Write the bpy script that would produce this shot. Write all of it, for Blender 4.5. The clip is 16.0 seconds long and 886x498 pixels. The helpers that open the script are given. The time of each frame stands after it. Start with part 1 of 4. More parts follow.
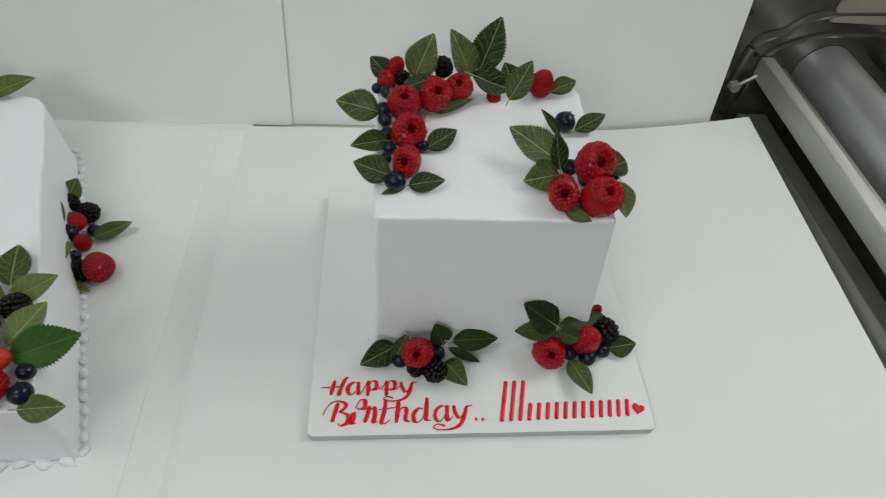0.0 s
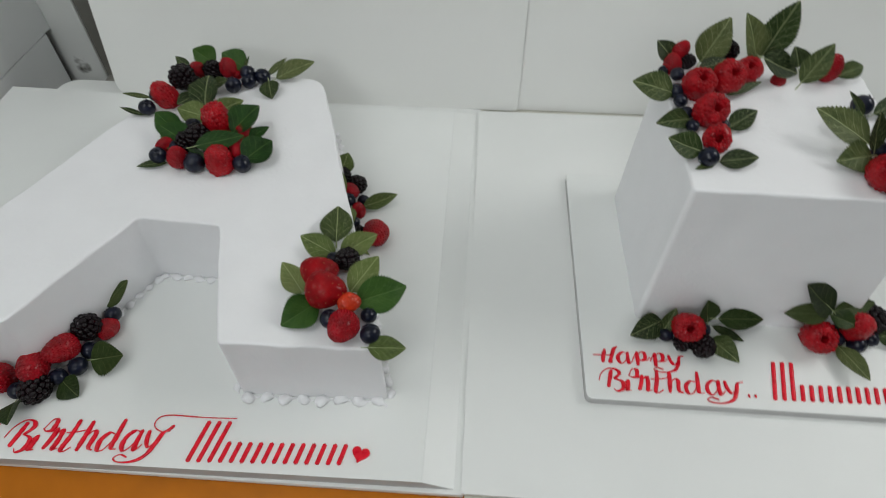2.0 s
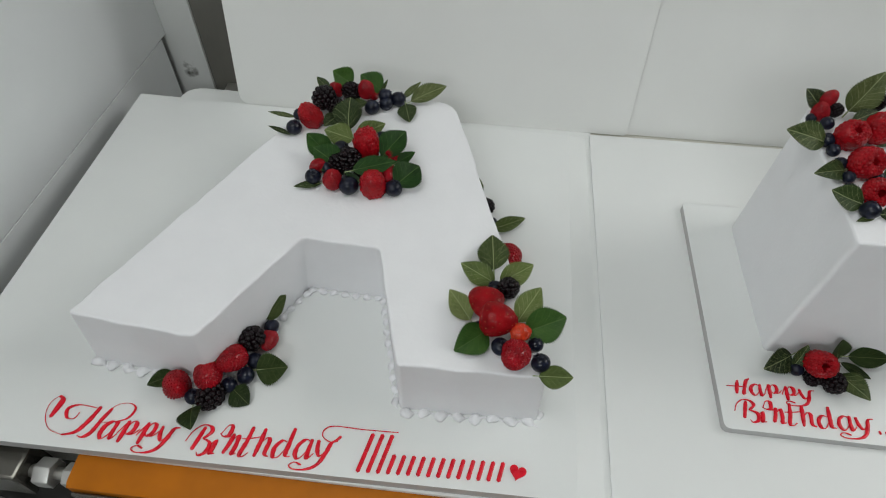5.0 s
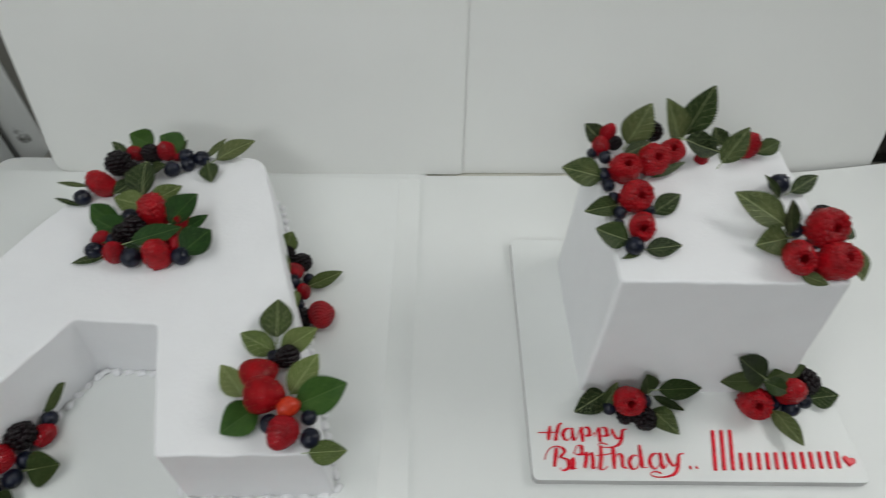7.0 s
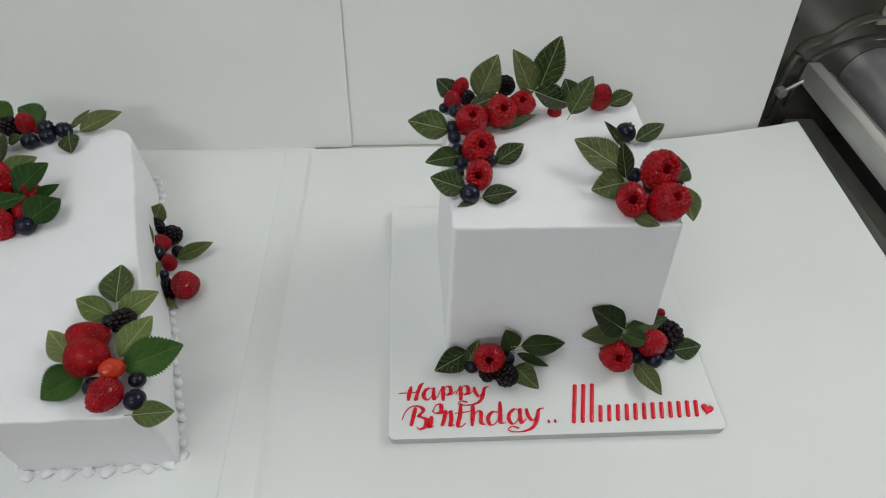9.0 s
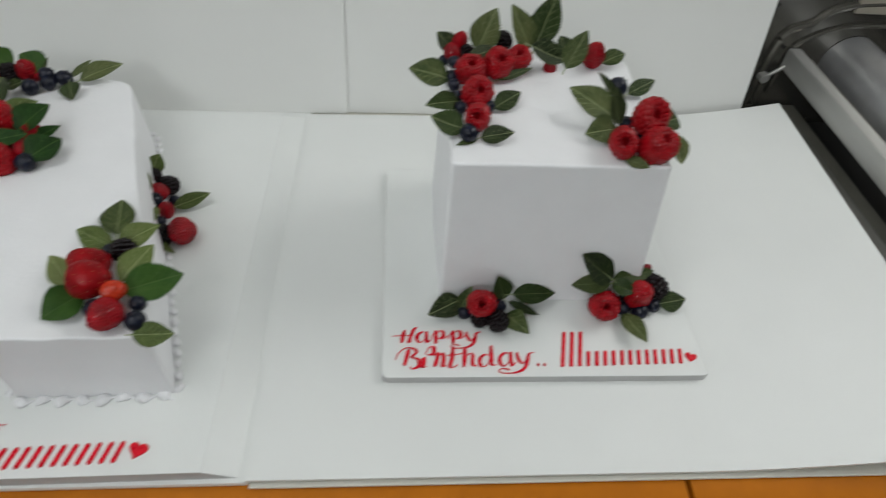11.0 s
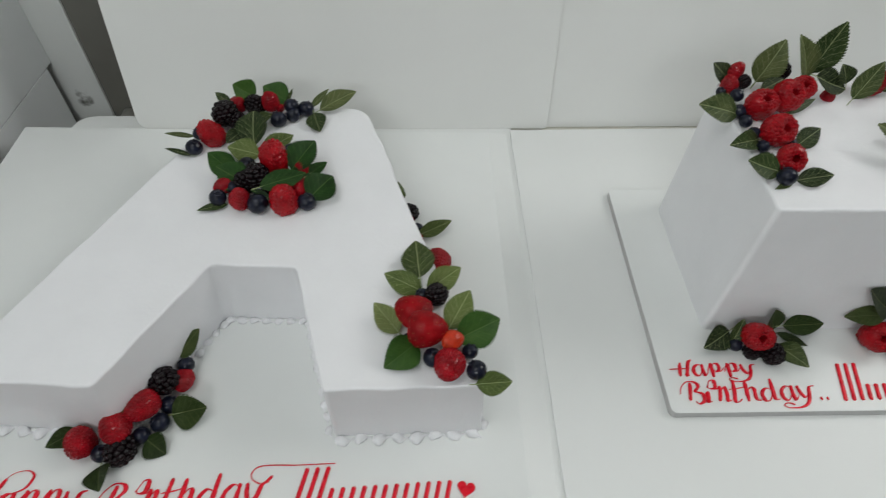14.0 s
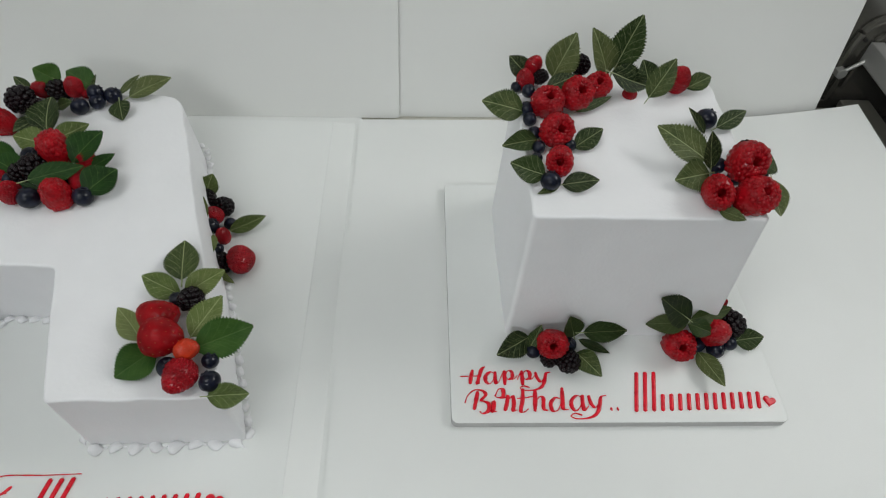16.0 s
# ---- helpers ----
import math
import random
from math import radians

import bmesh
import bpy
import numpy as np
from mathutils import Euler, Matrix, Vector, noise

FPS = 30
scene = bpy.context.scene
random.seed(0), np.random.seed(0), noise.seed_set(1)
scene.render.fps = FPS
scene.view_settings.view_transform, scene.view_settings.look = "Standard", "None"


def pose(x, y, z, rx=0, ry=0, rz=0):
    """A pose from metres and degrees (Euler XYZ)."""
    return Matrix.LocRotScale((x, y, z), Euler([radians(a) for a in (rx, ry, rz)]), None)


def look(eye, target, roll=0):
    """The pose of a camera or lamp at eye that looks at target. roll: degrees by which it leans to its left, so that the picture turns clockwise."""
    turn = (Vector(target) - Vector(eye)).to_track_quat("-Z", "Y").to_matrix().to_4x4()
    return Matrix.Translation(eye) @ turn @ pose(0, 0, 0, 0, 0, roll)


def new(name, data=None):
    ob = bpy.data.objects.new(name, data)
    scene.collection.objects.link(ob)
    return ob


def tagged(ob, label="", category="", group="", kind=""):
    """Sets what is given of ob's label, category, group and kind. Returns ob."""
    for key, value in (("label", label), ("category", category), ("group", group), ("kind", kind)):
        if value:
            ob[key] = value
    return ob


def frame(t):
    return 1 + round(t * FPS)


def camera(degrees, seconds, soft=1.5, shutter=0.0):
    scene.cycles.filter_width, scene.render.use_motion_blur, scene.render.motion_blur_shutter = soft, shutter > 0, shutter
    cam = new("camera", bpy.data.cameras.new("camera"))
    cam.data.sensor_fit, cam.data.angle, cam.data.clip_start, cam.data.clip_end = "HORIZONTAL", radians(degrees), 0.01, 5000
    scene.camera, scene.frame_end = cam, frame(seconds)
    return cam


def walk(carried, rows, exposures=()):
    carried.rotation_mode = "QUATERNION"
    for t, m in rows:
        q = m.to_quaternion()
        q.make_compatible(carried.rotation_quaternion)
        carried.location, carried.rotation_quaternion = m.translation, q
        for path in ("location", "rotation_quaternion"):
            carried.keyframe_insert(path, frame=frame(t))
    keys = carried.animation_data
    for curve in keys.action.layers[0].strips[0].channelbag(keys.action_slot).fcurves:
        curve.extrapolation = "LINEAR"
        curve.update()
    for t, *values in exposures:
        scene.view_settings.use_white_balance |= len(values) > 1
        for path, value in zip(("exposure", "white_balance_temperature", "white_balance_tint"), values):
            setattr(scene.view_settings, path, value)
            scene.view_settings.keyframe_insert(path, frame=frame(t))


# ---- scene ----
cam = camera(72.7, 16.0, soft=1.0, shutter=0.5)
PATH = [
    (0, (0.061, -0.208, 1.402), (0.262, 1.075, -0.119), 7.4),
    (0.5, (0.036, -0.221, 1.403), (0.195, 1.08, -0.107), 6.3),
    (0.8, (0.002, -0.232, 1.402), (0.167, 1.082, -0.097), 6.5),
    (1, (-0.026, -0.237, 1.4), (0.072, 1.08, -0.102), 4.0),
    (1.2, (-0.061, -0.246, 1.399), (-0.016, 1.051, -0.123), 2.2),
    (1.5, (-0.102, -0.254, 1.406), (-0.188, 1.036, -0.119), 0.0),
    (1.7, (-0.127, -0.256, 1.402), (-0.197, 1.052, -0.110), 2.1),
    (2, (-0.115, -0.248, 1.401), (-0.186, 1.035, -0.132), 0.9),
    (2.3, (-0.116, -0.252, 1.429), (-0.081, 0.977, -0.149), 3.0),
    (2.5, (-0.108, -0.263, 1.453), (-0.12, 1.041, -0.064), 1.1),
    (3, (-0.136, -0.295, 1.46), (-0.137, 1.027, -0.041), 2.1),
    (3.5, (-0.192, -0.307, 1.45), (-0.29, 1.011, -0.051), 2.6),
    (3.7, (-0.212, -0.301, 1.447), (-0.324, 1.0, -0.068), 2.6),
    (5.8, (-0.25, -0.234, 1.446), (-0.331, 1.015, -0.113), 1.0),
    (6, (-0.234, -0.232, 1.446), (-0.295, 1.023, -0.11), 0.7),
    (6.5, (-0.161, -0.218, 1.452), (-0.197, 1.063, -0.083), 0.3),
    (7, (-0.089, -0.202, 1.447), (-0.066, 1.126, -0.048), 1.5),
    (7.2, (-0.059, -0.199, 1.447), (-0.013, 1.113, -0.062), 0.8),
    (7.5, (-0.034, -0.21, 1.447), (0.071, 1.132, -0.032), 1.8),
    (7.8, (-0.008, -0.221, 1.440), (0.082, 1.155, -0.009), 2.6),
    (8, (0.0, -0.226, 1.434), (0.097, 1.13, -0.033), 2.7),
    (8.5, (0.016, -0.228, 1.425), (0.105, 1.101, -0.067), 1.8),
    (10.8, (0.032, -0.274, 1.383), (0.208, 1.093, -0.067), 5.5),
    (11, (0.011, -0.283, 1.384), (0.169, 1.077, -0.074), 5.4),
    (11.3, (-0.048, -0.284, 1.388), (0.074, 1.034, -0.111), 5.4),
    (11.5, (-0.1, -0.281, 1.399), (0.012, 1.044, -0.095), 5.4),
    (11.8, (-0.179, -0.282, 1.405), (-0.058, 1.032, -0.098), 6.1),
    (12, (-0.214, -0.282, 1.405), (-0.141, 1.057, -0.079), 4.1),
    (12.5, (-0.26, -0.269, 1.41), (-0.207, 0.991, -0.143), 1.3),
    (13, (-0.279, -0.249, 1.42), (-0.14, 1.029, -0.113), 3.3),
    (13.2, (-0.288, -0.248, 1.415), (-0.186, 1.028, -0.122), 3.7),
    (13.5, (-0.274, -0.243, 1.419), (-0.235, 1.022, -0.13), 1.7),
    (14, (-0.227, -0.232, 1.419), (-0.154, 1.056, -0.109), 2.3),
    (14.5, (-0.189, -0.229, 1.424), (-0.119, 1.066, -0.098), 2.7),
    (15, (-0.125, -0.216, 1.426), (-0.012, 1.063, -0.108), 3.6),
    (15.5, (-0.061, -0.21, 1.423), (0.053, 1.059, -0.118), 4.3),
    (16, (-0.034, -0.204, 1.418), (0.061, 1.029, -0.153), 4.0),
]
walk(cam, [(t, look(eye, target, roll)) for t, eye, target, roll in PATH])

# ---- light: overhead key and two added fills, white walls giving the bounce ----
world = bpy.data.worlds.new("world")
scene.world = world
world.use_nodes = True
world.node_tree.nodes["Background"].inputs[0].default_value = (0.75, 0.8, 0.85, 1)
world.node_tree.nodes["Background"].inputs[1].default_value = 0.3


def area_lamp(name, eye, target, sx, sy, watts, colour):
    data = bpy.data.lights.new(name, "AREA")
    data.shape, data.size, data.size_y, data.energy, data.color = "RECTANGLE", sx, sy, watts, colour
    ob = new(name, data)
    ob.matrix_world = look(eye, target)
    return ob


# soft key from the right, where the cast shadows point back to
area_lamp("unseen_area_lamp", (1.52, 0.45, 2.64), (0.0, 0.2, 0.95), 1.1, 1.1, 23.0, (0.985, 0.995, 0.98))
# fill added to brighten the faces turned left
area_lamp("unseen_area_lamp", (-0.70, -0.35, 2.35), (0.0, 0.2, 1.0), 0.3, 1.2, 6.0, (0.98, 1.0, 0.985))
# fill added to brighten the cake fronts
area_lamp("unseen_area_lamp", (-0.70, -1.85, 2.35), (0.0, 0.4, 1.0), 1.5, 0.3, 14.6, (0.94, 0.985, 1.0))


# ---- materials ----
def material(name, colour, rough=0.5, metal=0.0, mottle=0.0, scale=20.0, grain=0.0, grain_scale=400.0, coat=0.0, second=None, sss=0.0, stretch=(1, 1, 1), gloss=0.5):
    m = bpy.data.materials.new(name)
    m.use_nodes = True
    nt = m.node_tree
    b = nt.nodes["Principled BSDF"]
    b.inputs["Base Color"].default_value = (*colour, 1)
    b.inputs["Roughness"].default_value = rough
    b.inputs["Metallic"].default_value = metal
    b.inputs["Coat Weight"].default_value = coat
    b.inputs["Specular IOR Level"].default_value = gloss
    b.inputs["Coat Roughness"].default_value = 0.06
    if sss:
        b.inputs["Subsurface Weight"].default_value = sss
        b.inputs["Subsurface Radius"].default_value = (0.006, 0.002, 0.001)
        b.inputs["Subsurface Scale"].default_value = 1.0
    co = nt.nodes.new("ShaderNodeTexCoord")
    mp = nt.nodes.new("ShaderNodeMapping")
    mp.inputs["Scale"].default_value = stretch
    nt.links.new(co.outputs["Object"], mp.inputs["Vector"])
    if mottle or second:
        n = nt.nodes.new("ShaderNodeTexNoise")
        n.inputs["Scale"].default_value, n.inputs["Detail"].default_value = scale, 5
        nt.links.new(mp.outputs["Vector"], n.inputs["Vector"])
        r = nt.nodes.new("ShaderNodeValToRGB")
        lo = second or tuple(c * (1 - mottle) for c in colour)
        hi = colour if second else tuple(min(1, c * (1 + mottle)) for c in colour)
        r.color_ramp.elements[0].color, r.color_ramp.elements[1].color = (*lo, 1), (*hi, 1)
        r.color_ramp.elements[0].position, r.color_ramp.elements[1].position = 0.3, 0.7
        nt.links.new(n.outputs["Fac"], r.inputs["Fac"])
        nt.links.new(r.outputs["Color"], b.inputs["Base Color"])
        mr = nt.nodes.new("ShaderNodeMapRange")
        mr.inputs["To Min"].default_value, mr.inputs["To Max"].default_value = max(0, rough - 0.08), min(1, rough + 0.1)
        nt.links.new(n.outputs["Fac"], mr.inputs["Value"])
        nt.links.new(mr.outputs["Result"], b.inputs["Roughness"])
    if grain:
        g = nt.nodes.new("ShaderNodeTexNoise")
        g.inputs["Scale"].default_value, g.inputs["Detail"].default_value = grain_scale, 3
        nt.links.new(mp.outputs["Vector"], g.inputs["Vector"])
        bu = nt.nodes.new("ShaderNodeBump")
        bu.inputs["Strength"].default_value, bu.inputs["Distance"].default_value = grain, 0.001
        nt.links.new(g.outputs["Fac"], bu.inputs["Height"])
        nt.links.new(bu.outputs["Normal"], b.inputs["Normal"])
    return m


CREAM = material("whipped_cream", (0.82, 0.823, 0.84), 0.55, mottle=0.015, scale=30, grain=0.25, grain_scale=260)
BOARD = material("white_laminate_board", (0.765, 0.783, 0.77), 0.38, mottle=0.02, scale=9, grain=0.05, grain_scale=900)
# grey board edge, darkened further to hold the shade on the boards' sides
BOARD_EDGE = material("shaded_grey_board_edge", (0.46, 0.455, 0.45), 0.5, mottle=0.05, scale=40, grain=0.2)
SHEET = material("white_card_sheet", (0.765, 0.780, 0.767), 0.42, mottle=0.025, scale=6, grain=0.06, grain_scale=700)
CARD = material("white_card_standing", (0.79, 0.796, 0.775), 0.5, mottle=0.02, scale=5, grain=0.06, grain_scale=700)
CREAMCARD = material("cream_card", (0.66, 0.65, 0.58), 0.6, mottle=0.04, scale=8, grain=0.1)
PANEL = material("white_enamel_panel", (0.87, 0.895, 0.90), 0.35, mottle=0.03, scale=5, grain=0.05, grain_scale=300)
GREY = material("grey_painted_column", (0.16, 0.155, 0.135), 0.55, mottle=0.12, scale=14, grain=0.1)
DIRTY = material("stained_white_paint", (0.50, 0.51, 0.49), 0.5, second=(0.40, 0.40, 0.37), scale=18, grain=0.1)
stile_ramp = DIRTY.node_tree.nodes["Color Ramp"].color_ramp
stile_ramp.elements[0].color, stile_ramp.elements[0].position = (0.09, 0.085, 0.07, 1), 0.26
stile_ramp.elements[1].color, stile_ramp.elements[1].position = (0.74, 0.755, 0.735, 1), 0.33
SEAL = material("black_rubber_seal", (0.012, 0.012, 0.012), 0.6, mottle=0.3, scale=50)
ORANGE = material("orange_enamel", (0.47, 0.142, 0.004), 0.5, mottle=0.10, scale=25, grain=0.05, gloss=0.15)
STEEL = material("brushed_steel", (0.42, 0.41, 0.38), 0.36, metal=0.9, mottle=0.08, scale=30, grain=0.15, grain_scale=200, stretch=(1, 0.05, 1))
DARKSTEEL = material("dark_pressed_steel", (0.17, 0.163, 0.145), 0.24, metal=0.75, mottle=0.15, scale=12, grain=0.08)
TRAY = material("dull_grey_tray", (0.20, 0.195, 0.165), 0.5, metal=0.3, mottle=0.12, scale=25, grain=0.1)
ALU = material("worn_aluminium", (0.55, 0.55, 0.53), 0.42, metal=0.6, mottle=0.1, scale=40, grain=0.2, stretch=(1, 0.1, 1))
CHROME = material("polished_roller_steel", (0.52, 0.525, 0.54), 0.34, metal=0.75, mottle=0.12, scale=20)
TAN = material("tan_cover", (0.36, 0.33, 0.27), 0.5, mottle=0.12, scale=15, grain=0.1)
# dark steel, blackened in its colour for the shade below the bench end
SHADE = material("shaded_dark_steel", (0.022, 0.021, 0.019), 0.4, metal=0.4, mottle=0.3, scale=25, grain=0.1)
BLACK = material("black_gap", (0.015, 0.014, 0.013), 0.7, mottle=0.3, scale=20)
WALL = material("white_wall_paint", (0.82, 0.825, 0.81), 0.6, mottle=0.03, scale=3, grain=0.1)
FLOORM = material("grey_tile_floor", (0.27, 0.26, 0.24), 0.4, mottle=0.15, scale=7, grain=0.1)
ICING = material("red_piping_gel", (0.70, 0.006, 0.022), 0.28, mottle=0.14, scale=160, coat=0.2, gloss=0.25)


# ---- mesh helpers ----
from mathutils.geometry import tessellate_polygon


def box(bm, x0, x1, y0, y1, z0, z1):
    m = Matrix.Translation(((x0 + x1) / 2, (y0 + y1) / 2, (z0 + z1) / 2)) @ Matrix.Diagonal((x1 - x0, y1 - y0, z1 - z0, 1))
    return bmesh.ops.create_cube(bm, size=1, matrix=m)["verts"]


def round_edges(bm, width, segments=2):
    bmesh.ops.bevel(bm, geom=bm.edges[:], offset=width, segments=segments, profile=0.5, affect="EDGES", clamp_overlap=True)


def mesh_of(name, bm, mat, smooth=True):
    me = bpy.data.meshes.new(name)
    bmesh.ops.recalc_face_normals(bm, faces=bm.faces[:])
    if smooth:
        mean = sum(f.calc_area() for f in bm.faces) / max(1, len(bm.faces))
        for f in bm.faces:
            level = max(abs(c) for c in f.normal) > 0.99999
            f.smooth = not (level and (len(f.verts) == 3 or f.calc_area() > 3 * mean))
        for e in bm.edges:
            if len(e.link_faces) == 2 and e.calc_face_angle() > radians(38):
                e.smooth = False
    bm.to_mesh(me)
    bm.free()
    me.materials.append(mat)
    return me


def part(name, bm, mat, parent=None, label="", smooth=True):
    ob = new(name, mesh_of(name, bm, mat, smooth))
    if parent:
        ob.parent = parent
    return tagged(ob, label)


def slab(name, mat, x0, x1, y0, y1, z0, z1, bevel=0.0, parent=None, label=""):
    bm = bmesh.new()
    box(bm, x0, x1, y0, y1, z0, z1)
    if bevel:
        round_edges(bm, bevel)
    return part(name, bm, mat, parent, label)


def rounded_outline(corners, radii, steps=6):
    """The outline of a polygon with each corner rounded by its radius."""
    out, n = [], len(corners)
    for i, (c, r) in enumerate(zip(corners, radii)):
        c = Vector(c)
        a, b = Vector(corners[i - 1]) - c, Vector(corners[(i + 1) % n]) - c
        r = min(r, a.length * 0.45, b.length * 0.45)
        p, q = c + a.normalized() * r, c + b.normalized() * r
        if r < 1e-5:
            out.append(c)
            continue
        for k in range(steps + 1):
            s = k / steps
            out.append(p * (1 - s) ** 2 + c * 2 * s * (1 - s) + q * s * s)
    return out


def wavy(outline, like, amp, step=0.009):
    """The outline in small steps, a little uneven, as a spatula leaves it; like sets the steps."""
    out, n = [], len(outline)
    for i in range(n):
        a, b = outline[i], outline[(i + 1) % n]
        k = max(1, math.ceil((like[(i + 1) % n] - like[i]).length / step))
        t = (b - a).normalized() if (b - a).length > 1e-9 else Vector((1, 0))
        for q in range(k):
            p = a + (b - a) * (q / k)
            out.append(p + Vector((t.y, -t.x)) * amp * (noise.noise((p.x * 45, p.y * 45, 0.3)) if k > 1 else 0.0))
    return out


def prism(bm, outline, z0, z1, edge=0.0, steps=4, base=None):
    """An upright solid over an outline, its top edge rounded by the radius edge. base: another outline at its foot."""
    rings, n = [], len(outline)

    def inset(d):
        pts = []
        for i in range(n):
            t = (outline[(i + 1) % n] - outline[i - 1])
            t = t.normalized() if t.length > 1e-9 else Vector((1, 0))
            pts.append(outline[i] + Vector((-t.y, t.x)) * d)
        return pts
    rings.append([(p.x, p.y, z0) for p in (base or outline)])
    if edge:
        if z1 - z0 > 0.05:
            low = base or outline
            s = (z1 - z0 - edge - 0.003) / (z1 - z0)
            rings.append([(p.x * s + q.x * (1 - s), p.y * s + q.y * (1 - s), z0 + (z1 - z0) * s) for p, q in zip(outline, low)])
        for k in range(steps + 1):
            a = k / steps * math.pi / 2
            rings.append([(p.x, p.y, z1 - edge + edge * math.sin(a)) for p in inset(edge * (1 - math.cos(a)))])
    else:
        rings.append([(p.x, p.y, z1) for p in outline])
    vs = [[bm.verts.new(p) for p in ring] for ring in rings]
    for a, b in zip(vs, vs[1:]):
        for i in range(n):
            bm.faces.new((a[i], a[(i + 1) % n], b[(i + 1) % n], b[i]))
    for ring, turn in ((vs[-1], 1), (vs[0], -1)):
        for tri in tessellate_polygon([[v.co.copy() for v in ring]]):
            bm.faces.new([ring[k] for k in tri][::turn])


def rod(bm, a, b, r, sides=16, r2=None):
    a, b = Vector(a), Vector(b)
    m = Matrix.Translation((a + b) / 2) @ (b - a).to_track_quat("Z", "Y").to_matrix().to_4x4()
    return bmesh.ops.create_cone(bm, cap_ends=True, segments=sides, radius1=r, radius2=r if r2 is None else r2, depth=(b - a).length, matrix=m)["verts"]


def setting(ob, label, category):
    return tagged(ob, label, category, kind="structure")


# ---- the room ----
setting(slab("floor", FLOORM, -1.6, 3.2, -3.2, 1.4, -0.05, 0.0), "dull grey bakery floor below the bench", "floor")
setting(slab("ceiling", WALL, -1.6, 3.2, -3.2, 1.4, 2.75, 2.85), "plain white ceiling", "ceiling")
setting(slab("wall_north", WALL, -1.6, 3.2, 1.3, 1.4, 0.0, 2.75), "plain white back wall", "wall")
setting(slab("wall_south", WALL, -1.6, 3.2, -3.3, -3.2, 0.0, 2.75), "plain white wall", "wall")
setting(slab("wall_east", WALL, 3.2, 3.3, -3.2, 1.4, 0.0, 2.75), "plain white wall", "wall")
setting(slab("wall_west", WALL, -1.6, -1.5, -3.2, 1.4, 0.0, 2.75), "plain white wall", "wall")

# white enamelled cabinet flank beside the bench
flank = tagged(new("white_cabinet"), "tall white enamelled steel cabinet beside the cake bench", "cabinet")
slab("upper_panel", PANEL, -1.30, -0.7780, -1.2, 0.574, 0.8975, 2.1, 0.0006, flank)
slab("lower_panel", PANEL, -1.30, -0.7778, -1.2, 0.560, 0.02, 0.8962, 0.0006, flank)
slab("door_seal", SEAL, -1.28, -0.782, 0.560, 0.566, 0.05, 0.897, 0, flank, "black rubber seal")
slab("core", BLACK, -1.28, -0.800, -1.15, 0.555, 0.88, 0.91, 0, flank)
slab("rear_stile", DIRTY, -1.28, -0.722, 0.5745, 0.64, 0.02, 2.1, 0.004, flank, "stained white rear stile")
pivot = Matrix.Translation((-0.778, 0.56, 0))
flank.matrix_world = pivot @ pose(0, 0, 0, 0, 0, -2.0) @ pivot.inverted()

column = tagged(new("grey_column"), "grey painted steel column behind the white boards", "column")
slab("shaft", GREY, -0.722, -0.50, 0.572, 0.75, 0.02, 2.1, 0.006, column)
slab("foot_plate", GREY, -0.73, -0.48, 0.57, 0.76, 0.0, 0.02, 0.003, column)

# ---- the bench under the cakes ----
bench = tagged(new("bakery_bench"), "stainless bakery bench with orange enamelled front rail", "bench")
slab("bed", STEEL, -0.64, 0.60, -0.082, 0.47, 0.845, 0.8945, 0.004, bench)


def rail(x0, x1):
    """A front rail with a slightly falling top and a face that runs back below."""
    bm = bmesh.new()
    line = [(-0.083, 0.8935), (-0.112, 0.8915), (-0.1165, 0.888), (-0.1165, 0.884), (-0.1160, 0.852), (-0.083, 0.850)]
    ends = [[bm.verts.new((x, y, z)) for y, z in line] for x in (x0, x1)]
    for k in range(6):
        bm.faces.new((ends[0][k], ends[0][(k + 1) % 6], ends[1][(k + 1) % 6], ends[1][k]))
    bm.faces.new(ends[0][::-1])
    bm.faces.new(ends[1])
    return part("front_rail", bm, ORANGE, bench, "orange enamelled rail")


rail(-0.588, 0.2565)
rail(0.2615, 0.66)
slab("apron", BLACK, -0.58, 0.66, -0.094, -0.08, 0.70, 0.852, 0.002, bench, "dark steel apron")
for lx in (-0.56, 0.52):
    for ly in (-0.05, 0.40):
        slab("leg", DARKSTEEL, lx - 0.025, lx + 0.025, ly - 0.025, ly + 0.025, 0.0, 0.845, 0.004, bench)


def flat_board(name, corners, radii, z0, z1, mat, edge, label, category, kind="", rim=None, foot=None):
    bm = bmesh.new()
    prism(bm, rounded_outline(corners, radii), z0, z1, edge, 3, base=rounded_outline(foot, radii) if foot else None)
    ob = part(name, bm, mat, smooth=not foot)
    # steep side faces get the rim colour, shade included
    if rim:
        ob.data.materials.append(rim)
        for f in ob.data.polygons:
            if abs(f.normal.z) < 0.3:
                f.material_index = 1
    return tagged(ob, label, category, kind=kind)


flat_board("card_sheet", [(-0.690, -0.089), (-0.1040, -0.087), (-0.1040, 0.445), (-0.690, 0.443)], [0.002, 0.002, 0.002, 0.03], 0.8950, 0.9000, SHEET, 0.0004,
           "large white card sheet with rounded corners on the bench", "card sheet")
flat_board("card_sheet", [(-0.1035, -0.090), (0.555, -0.090), (0.555, 0.445), (-0.1035, 0.445)], [0.002] * 4, 0.8950, 0.8972, CREAMCARD, 0.0006,
           "cream card sheet lying flat below the curled one", "card sheet")


